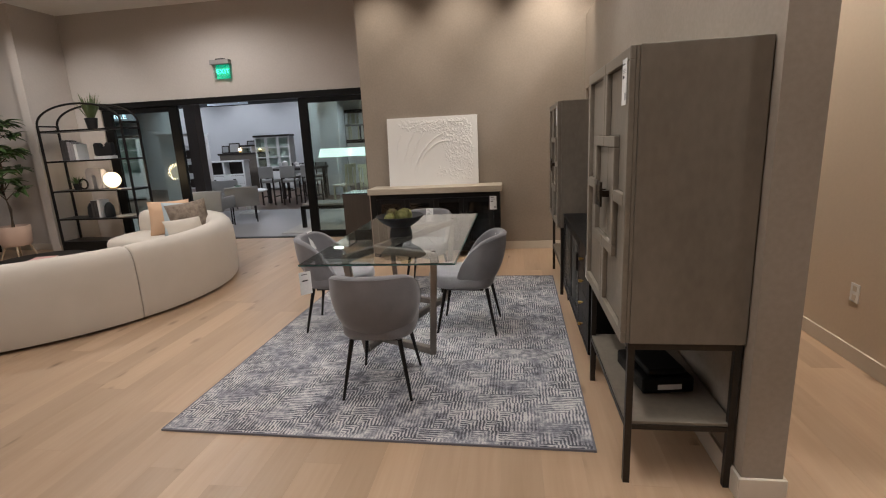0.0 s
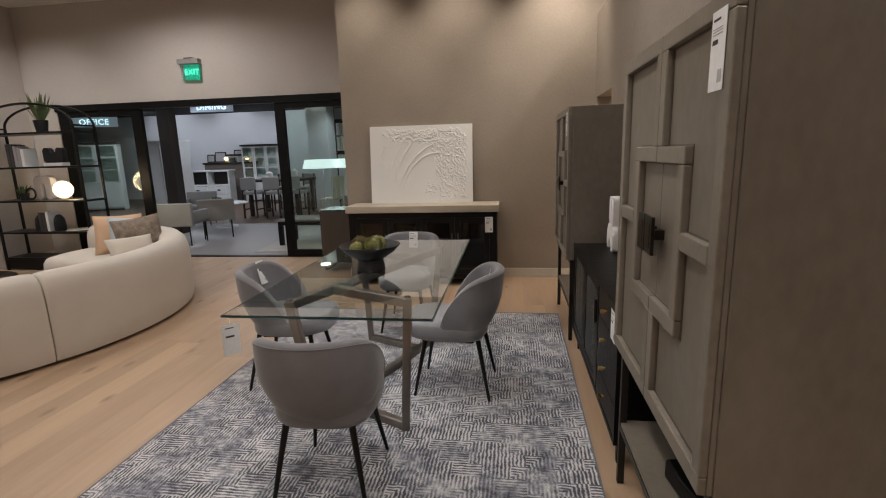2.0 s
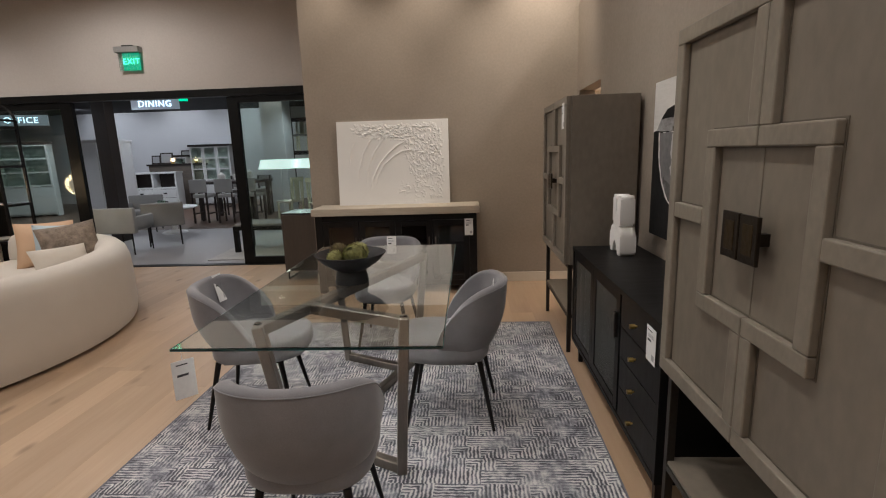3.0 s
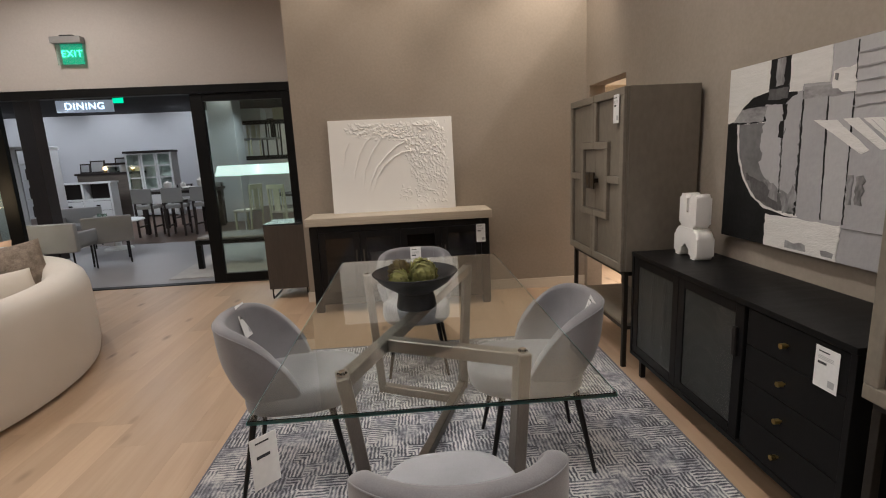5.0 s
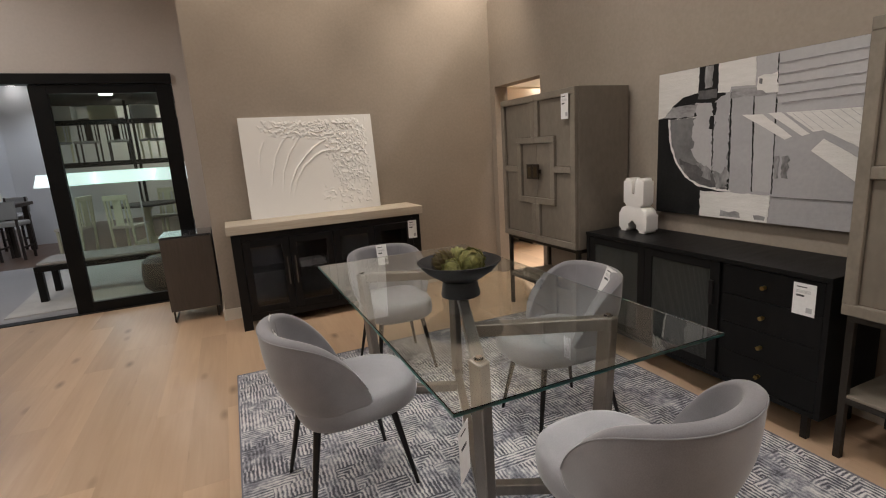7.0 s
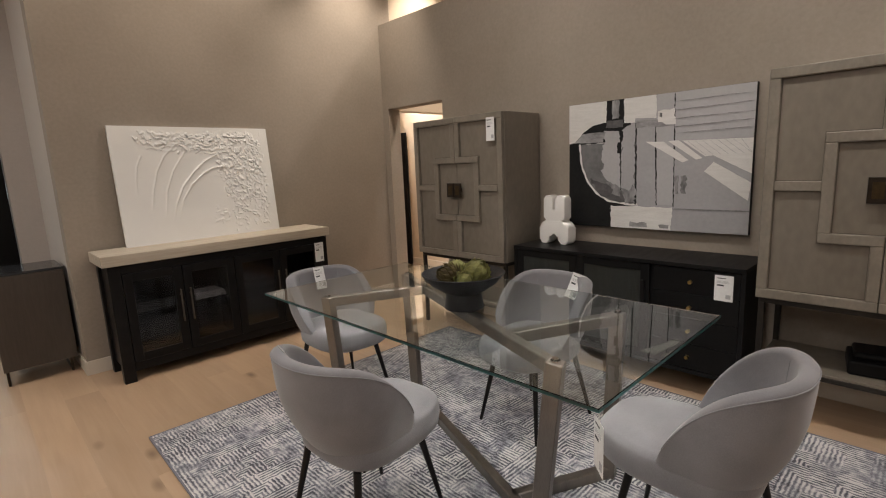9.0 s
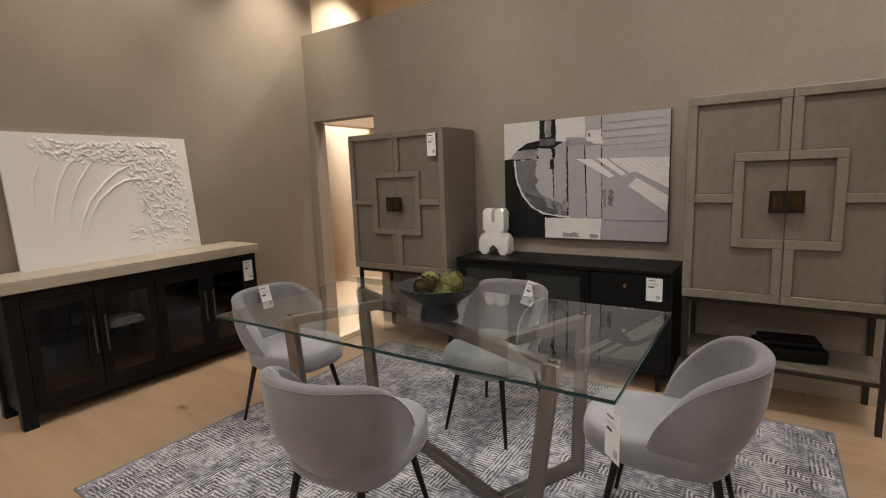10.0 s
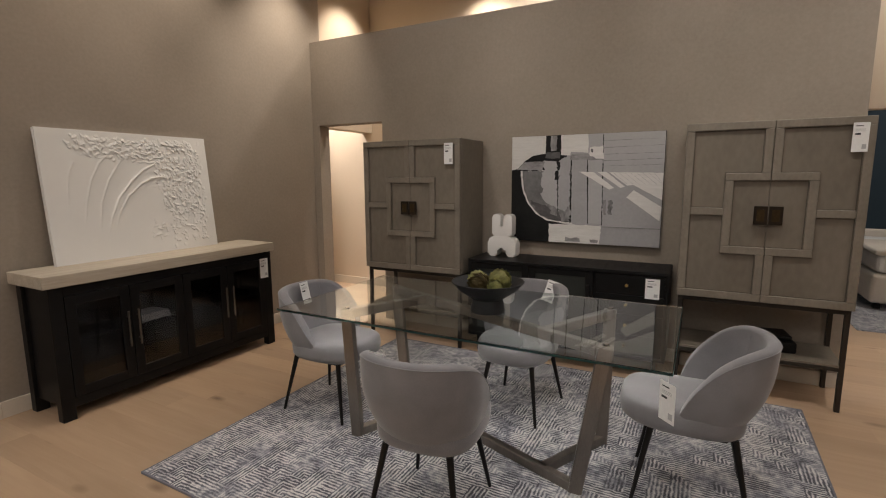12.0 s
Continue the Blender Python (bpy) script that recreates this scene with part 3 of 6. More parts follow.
def glass_table():
    tb = thing("dining_table", pose(-0.83, 3.82, RUG), "rectangular clear glass dining table on a brushed metal base", "table")
    gz = 0.765 - RUG
    top = part("tabletop", box((-0.5, -0.975, gz - 0.012), (0.5, 0.965, gz), 0.0025), M_GLASS, tb, "thick clear glass top with a green edge")
    top.visible_shadow = False
    bm = bmesh.new()
    for lo, hi in (((-0.5, -0.9765, gz - 0.0105), (0.5, -0.9755, gz - 0.0015)), ((-0.5, 0.9655, gz - 0.0105), (0.5, 0.9665, gz - 0.0015)), ((-0.5015, -0.975, gz - 0.0105), (-0.5005, 0.965, gz - 0.0015)), ((0.5005, -0.975, gz - 0.0105), (0.5015, 0.965, gz - 0.0015))):
        box(lo, hi, bm=bm)
    part("polished_edge", bm, M_EDGE, tb, "green polished glass edge").visible_shadow = False
    zt, zb, w, h = gz - 0.012 - 0.004 - 0.025, 0.022, 0.045, 0.05
    nl, fr = Vector((-0.22, -0.59, 0)), Vector((0.22, 0.59, 0))
    nr, fl = Vector((0.272, -0.622, 0)), Vector((-0.272, 0.622, 0))
    jn, jf = nl.lerp(fr, 0.15), nl.lerp(fr, 0.85)
    up = Vector((0, 0, 1))
    lean = {0: Vector((-0.066, -0.12, 0)), 1: Vector((0.066, 0.12, 0)), 2: Vector((0.044, -0.012, 0)), 3: Vector((-0.044, 0.012, 0))}
    for i, (foot, j) in enumerate(((nl, fr), (fr, nl), (nr, jn), (fl, jf))):
        part("leg", bar(foot + up * 0.0, foot + lean[i] + up * (zt + 0.025), 0.062, 0.045, 0.004, up=(1, 0.2, 0)), M_STEEL, tb)
    for z, k in ((zb, 0.0), (zt, 1.0)):
        part("diagonal_bar", bar(nl + lean[0] * k + up * z, fr + lean[1] * k + up * z, w, h, 0.004), M_STEEL, tb)
        part("cross_bar", bar(nr + lean[2] * k + up * z, jn + up * z, w, h, 0.004), M_STEEL, tb)
        part("cross_bar", bar(fl + lean[3] * k + up * z, jf + up * z, w, h, 0.004), M_STEEL, tb)
    for i, p in enumerate((nl, fr, nr, fl)):
        c = p + lean[i]
        bm = lathe([(0.0, 0), (0.017, 0), (0.017, 0.004), (0.0, 0.004)], 16, centre=(c.x, c.y, gz - 0.016))
        lathe([(0.0, 0), (0.011, 0), (0.011, 0.0035), (0.0, 0.0035)], 16, bm, (c.x, c.y, gz))
        part("glass_pad", bm, M_CHROME, tb, "round steel fixing under the glass", smooth=True)
    return tb


glass_table()

# footed bowl with artichokes
TZ = 0.7655
bowl = tagged(part("footed_bowl", lathe([(0, 0.0), (0.088, 0), (0.09, 0.006), (0.082, 0.05), (0.078, 0.07), (0.1, 0.082), (0.15, 0.115), (0.187, 0.155), (0.19, 0.16), (0.186, 0.162), (0.178, 0.156), (0.135, 0.122), (0.08, 0.1), (0, 0.094)], 48), M_BOWL, smooth=True),
              "matt black footed bowl on the glass table", "bowl")
bowl.matrix_world = pose(-0.865, 3.75, TZ)


def artichoke(seed, r, material, label, open_out):
    """A globe of overlapping pointed scales, its tip along z."""
    rnd = random.Random(seed)
    th = thing("artichoke", pose(0, 0, 0), label, "artichoke", "artichokes in the bowl")
    part("heart", lathe([(0, -r * 0.8), (r * 0.62, -r * 0.6), (r * 0.86, -r * 0.05), (r * 0.62, r * 0.55), (0, r * 0.85)], 18), material, th, smooth=True)
    part("stem", rod([(0, 0, -r * 0.75), (0.004, 0.002, -r * 1.2)], 0.011, 8), material, th, smooth=True)
    rows = 7
    for row in range(rows):
        f = row / (rows - 1)
        count = (8, 10, 11, 10, 9, 7, 5)[row]
        for k in range(count):
            a = 2 * math.pi * (k + 0.5 * (row % 2)) / count + rnd.uniform(-0.08, 0.08)
            lat0 = -1.0 + f * 1.75
            span = 0.78 - 0.12 * f
            lift = open_out * rnd.uniform(0.8, 1.3)
            half = math.pi / count * 1.12
            bm = bmesh.new()
            grid = []
            for u, w in ((0.0, 0.75), (0.3, 1.0), (0.6, 0.86), (0.85, 0.45), (1.0, 0.05)):
                lat = lat0 + span * u
                rad = r * (0.9 + lift * u ** 1.6)
                line = []
                for q in (-1, -0.5, 0, 0.5, 1):
                    aa = a + q * w * half
                    rr = rad * (1.0 - 0.07 * q * q) * math.cos(min(1.45, lat))
                    line.append(bm.verts.new((rr * math.cos(aa), rr * math.sin(aa), rad * 0.98 * math.sin(min(1.45, lat)))))
                grid.append(line)
            faces = []
            for r0, r1 in zip(grid, grid[1:]):
                for q in range(4):
                    faces.append(bm.faces.new((r0[q], r0[q + 1], r1[q + 1], r1[q])))
            bmesh.ops.solidify(bm, geom=faces, thickness=0.0025)
            part("bract", bm, material, th, smooth=True)
    return th


M_ARTIDARK = surf("browned_artichoke", (0.2, 0.16, 0.055), (0.075, 0.05, 0.024), 0.6, scale=24, grain=90, bump=0.2, piece=True, spread=0.3)
GREENA, BROWNA = "pale green artichoke lying in the black bowl", "browned open artichoke lying in the black bowl"
for i, (ax, ay, az, ar, tilt, turn, mt, lb, oo) in enumerate((
        (-0.83, 3.70, 0.158, 0.062, 52, -15, M_ARTI, GREENA, 0.2), (-0.925, 3.77, 0.15, 0.05, 62, -120, M_ARTIDARK, BROWNA, 0.42),
        (-0.835, 3.82, 0.152, 0.05, 48, 150, M_ARTI, GREENA, 0.25), (-0.93, 3.685, 0.142, 0.042, 70, -60, M_ARTI, GREENA, 0.3))):
    artichoke(11 + i, ar, mt, lb, oo).matrix_world = pose(ax, ay, TZ + az, tilt, 0, turn)


# ---- price tags ----
def price_tag(m, w, h, label):
    """A white card in its own x-z plane, printed on the side that faces -y, hung from its top edge."""
    th = thing("price_tag", m, label, "price tag", "price tags")
    part("card", box((-w / 2, 0, -h), (w / 2, 0.0012, 0), 0.0004, segments=1), M_CARD, th)
    part("heading", box((-w * 0.36, -0.0008, -h * 0.13), (w * 0.1, 0, -h * 0.1)), M_INK, th)
    part("price", box((-w * 0.36, -0.0008, -h * 0.42), (0, 0, -h * 0.36)), M_INK, th)
    for k in range(3):
        part("text_line", box((-w * 0.36, -0.0008, -h * (0.22 + 0.035 * k) - h * 0.012), (w * 0.28, 0, -h * (0.22 + 0.035 * k))), M_INKPALE, th)
    part("code_patch", box((w * 0.12, -0.0008, -h * 0.9), (w * 0.38, 0, -h * 0.74)), M_INKPALE, th)
    return th


def price_tag_both(m, w, h, label):
    th = price_tag(m, w, h, label)
    part("heading", box((-w * 0.2, 0.0012, -h * 0.13), (w * 0.3, 0.002, -h * 0.1)), M_INK, th)
    part("price", box((-w * 0.2, 0.0012, -h * 0.42), (w * 0.3, 0.002, -h * 0.36)), M_INK, th)
    return th


# ---- tall cabinets on the partition ----
def motif_cabinet(m, label):
    """Tall two-door cabinet on an iron stand; its doors face -x, width runs along y."""
    W, D, Z0, Z1 = 0.965, 0.46, 0.655, 1.796
    cb = thing("tall_cabinet", m, label, "cabinet", "tall grey cabinets")
    body = part("body", box((0.022, -W / 2, Z0), (D, W / 2, Z1), 0.004), M_GREYWOOD, cb)
    for s in (-1, 1):
        inner, outer = 0.002 * s, (W / 2 - 0.012) * s

        def yb(a, b):
            return min(a * s, b * s), max(a * s, b * s)

        y0, y1 = yb(0.0015, W / 2 - 0.003)
        door = part("door", box((0.008, y0, Z0 + 0.003), (0.0215, y1, Z1 - 0.003), 0.002), M_GREYWOOD, cb)
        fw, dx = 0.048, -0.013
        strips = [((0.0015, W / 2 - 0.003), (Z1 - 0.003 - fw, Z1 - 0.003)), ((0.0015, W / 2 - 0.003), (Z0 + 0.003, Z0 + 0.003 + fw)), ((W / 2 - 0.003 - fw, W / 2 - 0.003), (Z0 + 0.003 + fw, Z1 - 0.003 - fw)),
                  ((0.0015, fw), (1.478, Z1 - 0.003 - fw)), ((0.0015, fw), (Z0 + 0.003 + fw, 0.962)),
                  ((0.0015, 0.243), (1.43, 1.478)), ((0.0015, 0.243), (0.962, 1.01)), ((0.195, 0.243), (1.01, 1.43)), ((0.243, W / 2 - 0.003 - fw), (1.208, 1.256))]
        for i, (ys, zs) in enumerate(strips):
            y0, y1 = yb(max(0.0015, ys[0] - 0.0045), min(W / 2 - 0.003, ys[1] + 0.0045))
            # thin dark brown strip that shows around each moulding's edge
            part("dark_line", box((0.0068 - 0.0001 * i, y0, max(Z0 + 0.003, zs[0] - 0.0045)), (0.0082, y1, min(Z1 - 0.003, zs[1] + 0.0045))), M_DARKLINE, door, "thin dark brown strip along the edge of the moulding")
            y0, y1 = yb(*ys)
            part("moulding", box((dx - 0.00008 * i, y0, zs[0]), (0.0085, y1, zs[1]), 0.004), M_GREYEDGE, door)
        y0, y1 = yb(0.003, 0.077)
        plate = part("handle", box((-0.038, y0, 1.157), (-0.028, y1, 1.273), 0.002), M_BRONZE, door, "square dark bronze pull")
        part("handle_inlay", box((-0.0395, y0 + 0.016, 1.178), (-0.038, y1 - 0.016, 1.252), 0.0005, segments=1), M_AMBER, plate, "worn amber bronze inlay")
        part("handle_post", box((-0.029, y0 + 0.025, 1.2), (0.008, y1 - 0.025, 1.23), 0.001), M_BRONZE, plate)
    t = 0.028
    for y in (-W / 2 + 0.012, W / 2 - 0.012 - t):
        for x in (0.02, D - t - 0.005):
            part("leg", box((x, y, 0), (x + t, y + t, Z0 - 0.03), 0.002), M_STAND, cb)
    for x in (0.02, D - t - 0.005):
        part("rail", box((x, -W / 2 + 0.012, Z0 - 0.03), (x + t, W / 2 - 0.012, Z0 - 0.002), 0.002), M_STAND, cb)
        part("rail", box((x, -W / 2 + 0.012 + t, 0.262), (x + t, W / 2 - 0.012 - t, 0.286), 0.002), M_STAND, cb)
    for y in (-W / 2 + 0.012, W / 2 - 0.012 - t):
        part("side_rail", box((0.02 + t, y, Z0 - 0.03), (D - t - 0.005, y + t, Z0 - 0.002), 0.002), M_STAND, cb)
        part("side_rail", box((0.02 + t, y, 0.262), (D - t - 0.005, y + t, 0.286), 0.002), M_STAND, cb)
    part("shelf", box((0.024, -W / 2 + 0.016, 0.2865), (D - 0.01, W / 2 - 0.016, 0.3), 0.002), M_GREYWOOD, cb)
    return cb


motif_cabinet(pose(0.46, 2.42, 0), "tall grey-washed wooden cabinet with square motif doors on an iron stand")
motif_cabinet(pose(0.436, 5.014, 0) @ Matrix.Diagonal((1, 1, 0.988, 1)), "tall grey-washed wooden cabinet standing beside the partition doorway")

bx = thing("black_box", pose(0.7, 2.36, 0.3, 0, 0, 8), "black storage box with a printed strip on the cabinet shelf", "box")
part("box_body", box((-0.12, -0.17, 0), (0.12, 0.17, 0.075), 0.012, segments=3), M_BLACK, bx)
part("box_lid", box((-0.09, -0.15, 0.0755), (0.09, 0.15, 0.11), 0.014, segments=3), M_BLACK, bx)
part("label_strip", box((-0.05, -0.172, 0.02), (0.06, -0.17, 0.045)), M_CARD, bx, "white printed label strip")


# ---- black credenza ----
def credenza():
    L, D, H = 1.53, 0.42, 0.79
    th = thing("credenza", pose(0.475, 3.715, 0), "long black credenza with reeded glass doors and brass knobs", "sideboard")
    part("top", box((-0.004, -L / 2, H - 0.024), (D, L / 2, H), 0.002), M_BLACK, th)
    for y in (-L / 2, L / 2 - 0.024):
        part("side_panel", box((0, y, 0.13), (D, y + 0.024, H - 0.024), 0.002), M_BLACK, th)
    part("base_panel", box((0, -L / 2 + 0.024, 0.13), (D, L / 2 - 0.024, 0.155), 0.002), M_BLACK, th)
    part("back_panel", box((D - 0.014, -L / 2 + 0.024, 0.155), (D, L / 2 - 0.024, H - 0.024)), M_BLACK, th)
    part("divider", box((0.02, -0.275, 0.155), (D - 0.014, -0.253, H - 0.024)), M_BLACK, th)
    for y0, y1 in ((-0.25, 0.245), (0.247, L / 2 - 0.026)):
        d = part("door", box((0.004, y0, 0.158), (0.024, y0 + 0.055, H - 0.028), 0.002), M_BLACK, th)
        part("door_stile", box((0.004, y1 - 0.055, 0.158), (0.024, y1, H - 0.028), 0.002), M_BLACK, d)
        part("door_rail", box((0.004, y0 + 0.055, 0.158), (0.024, y1 - 0.055, 0.205), 0.002), M_BLACK, d)
        part("door_rail", box((0.004, y0 + 0.055, H - 0.075), (0.024, y1 - 0.055, H - 0.028), 0.002), M_BLACK, d)
        bm = bmesh.new()
        n = int((y1 - y0 - 0.11) / 0.008)
        ys = [y0 + 0.055 + (y1 - y0 - 0.11) * i / (n * 4) for i in range(n * 4 + 1)]
        soft_grid(ys, (0.205, H - 0.075), lambda y, z: Vector((0.011 - 0.0022 * abs(math.sin((y - y0) * math.pi / 0.008)), y, z)), bm)
        soft_grid(ys, (0.205, H - 0.075), lambda y, z: Vector((0.016, y, z)), bm)
        part("reeded_pane", bm, M_REED, d, "vertically reeded glass")
    part("pull", box((-0.012, -0.225, 0.53), (0.004, -0.2, 0.66), 0.004), M_BLACKMETAL, th, "black upright door pull")
    hz = (H - 0.028 - 0.158) / 4
    for k in range(4):
        z0 = 0.158 + hz * k
        dr = part("drawer", box((0.003, -L / 2 + 0.026, z0 + 0.0015), (0.022, -0.277, z0 + hz - 0.0015), 0.0015), M_BLACK, th)
        bm = rod([(0.003, -0.49, z0 + hz / 2), (-0.006, -0.49, z0 + hz / 2), (-0.007, -0.49, z0 + hz / 2), (-0.028, -0.49, z0 + hz / 2)], 0.006, 14, taper=[0.005, 0.005, 0.0105, 0.0105])
        part("knob", bm, M_BRASS, dr, "round brass knob", smooth=True)
    for y in (-L / 2 + 0.06, L / 2 - 0.1):
        for x in (0.03, D - 0.06):
            part("leg", box((x, y, 0), (x + 0.03, y + 0.03, 0.13), 0.002), M_BLACKMETAL, th)
    return th


credenza()


# ---- stacked ceramic sculpture ----
def arch_form(w, h, d, leg, up):
    """A soft U: up=True opens upward, otherwise an arch."""
    inner = w / 2 - leg
    slot = h - (leg * 0.95 if up else leg * 0.85)
    outline = []
    r = 0.024 if up else min(0.05, w * 0.28)
    n = 8

    def arc(cx, cy, rad, a0, a1, k=n):
        return [(cx + rad * math.cos(radians(a0 + (a1 - a0) * i / k)), cy + rad * math.sin(radians(a0 + (a1 - a0) * i / k))) for i in range(k + 1)]

    foot = 0.022
    outline += arc(-w / 2 + foot, foot, foot, 180, 270)
    outline += arc(-inner - foot, foot, foot, 270, 360)
    outline += arc(0, slot - inner, inner, 180, 0, 14)
    outline += arc(inner + foot, foot, foot, 180, 270)
    outline += arc(w / 2 - foot, foot, foot, 270, 360)
    outline += arc(w / 2 - r, h - r, r, 0, 90)
    outline += arc(-w / 2 + r, h - r, r, 90, 180)
    bm = slab(outline, d, bevel=min(0.019, leg * 0.26))
    bmesh.ops.transform(bm, matrix=Matrix.Translation((0, 0, -d / 2)), verts=bm.verts[:])
    if up:
        bmesh.ops.transform(bm, matrix=Matrix.Translation((0, h, 0)) @ Matrix.Diagonal((1, -1, 1, 1)), verts=bm.verts[:])
    bmesh.ops.transform(bm, matrix=Matrix(((0, 0, 1, 0), (1, 0, 0, 0), (0, 1, 0, 0), (0, 0, 0, 1))), verts=bm.verts[:])
    return bm


sc = thing("ceramic_sculpture", pose(0.73, 4.265, 0.79, 0, 0, -3), "white ceramic sculpture of two stacked arches on the black credenza", "sculpture")
part("lower_arch", arch_form(0.256, 0.168, 0.095, 0.088, False), M_CERAMIC, sc, smooth=True)
up_arch = part("upper_arch", arch_form(0.182, 0.19, 0.085, 0.078, True), M_CERAMIC, sc, smooth=True)
up_arch.location = (0, 0, 0.168)


# ---- long console ----
def console():
    L, D, H = 1.66, 0.385, 0.83
    th = thing("console_cabinet", pose(-0.975, 6.105, 0), "long dark espresso cabinet with glass doors and a bleached wood top", "sideboard")
    part("top", box((-L / 2 - 0.03, -0.015, H), (L / 2 + 0.03, D + 0.02, H + 0.075), 0.005), M_BLEACH, th, "thick bleached reclaimed wood top")
    for x in (-L / 2, L / 2 - 0.075):
        for y in (0.0, D - 0.06):
            part("leg", box((x, y, 0), (x + 0.075, y + 0.06, H), 0.004), M_ESPRESSO, th)
        part("side_panel", box((x + 0.02, 0.06, 0.09), (x + 0.055, D - 0.06, H), 0.002), M_ESPRESSO, th)
    x0, x1 = -L / 2 + 0.075, L / 2 - 0.075
    part("top_rail", box((x0, 0.004, H - 0.06), (x1, 0.05, H), 0.003), M_ESPRESSO, th)
    part("apron", box((x0, 0.006, 0.075), (x1, 0.05, 0.135), 0.003), M_ESPRESSO, th)
    part("base_board", box((x0, 0.05, 0.115), (x1, D - 0.02, 0.135)), M_ESPRESSO, th)
    part("back_board", box((x0, D - 0.02, 0.1), (x1, D - 0.006, H)), M_ESPRESSO, th)
    part("shelf", box((x0, 0.06, 0.455), (x1, D - 0.025, 0.475)), M_ESPRESSO, th)
    n, gap = 4, 0.003
    dw = (x1 - x0) / n
    part("centre_post", box((-0.012, 0.05, 0.135), (0.012, D - 0.02, H - 0.06)), M_ESPRESSO, th)
    for k in range(n):
        a, b = x0 + dw * k + gap, x0 + dw * (k + 1) - gap
        zb, zt, st = 0.138, H - 0.063, 0.058
        d = part("door", box((a, 0.0, zb), (a + st, 0.022, zt), 0.002), M_ESPRESSO, th)
        part("door_stile", box((b - st, 0.0, zb), (b, 0.022, zt), 0.002), M_ESPRESSO, d)
        part("door_rail", box((a + st, 0.0, zb), (b - st, 0.022, zb + st), 0.002), M_ESPRESSO, d)
        part("door_rail", box((a + st, 0.0, zt - st), (b - st, 0.022, zt), 0.002), M_ESPRESSO, d)
        part("pane", box((a + st, 0.009, zb + st), (b - st, 0.013, zt - st)), M_SMOKE, d, "smoked glass pane").visible_shadow = False
        hx = b - 0.03 if k % 2 == 0 else a + 0.03
        h = part("handle", rod([(hx, -0.026, 0.36), (hx, -0.026, 0.6)], 0.006, 10), M_DULL, d, "slim pewter bar handle", smooth=True)
        bm = rod([(hx, 0.0, 0.4), (hx, -0.026, 0.4)], 0.004, 8)
        rod([(hx, 0.0, 0.56), (hx, -0.026, 0.56)], 0.004, 8, bm)
        part("handle_post", bm, M_BLACKMETAL, h, smooth=True)
    return th


console()
bk = thing("folded_booklets", pose(-1.16, 6.25, 0.475, 0, 0, 4), "stack of pale booklets behind the console glass", "booklets")
for i in range(4):
    part("booklet", box((-0.115, -0.085, 0.013 * i), (0.115 - 0.006 * i, 0.085, 0.013 * i + 0.0115), 0.002), M_CARD, bk)


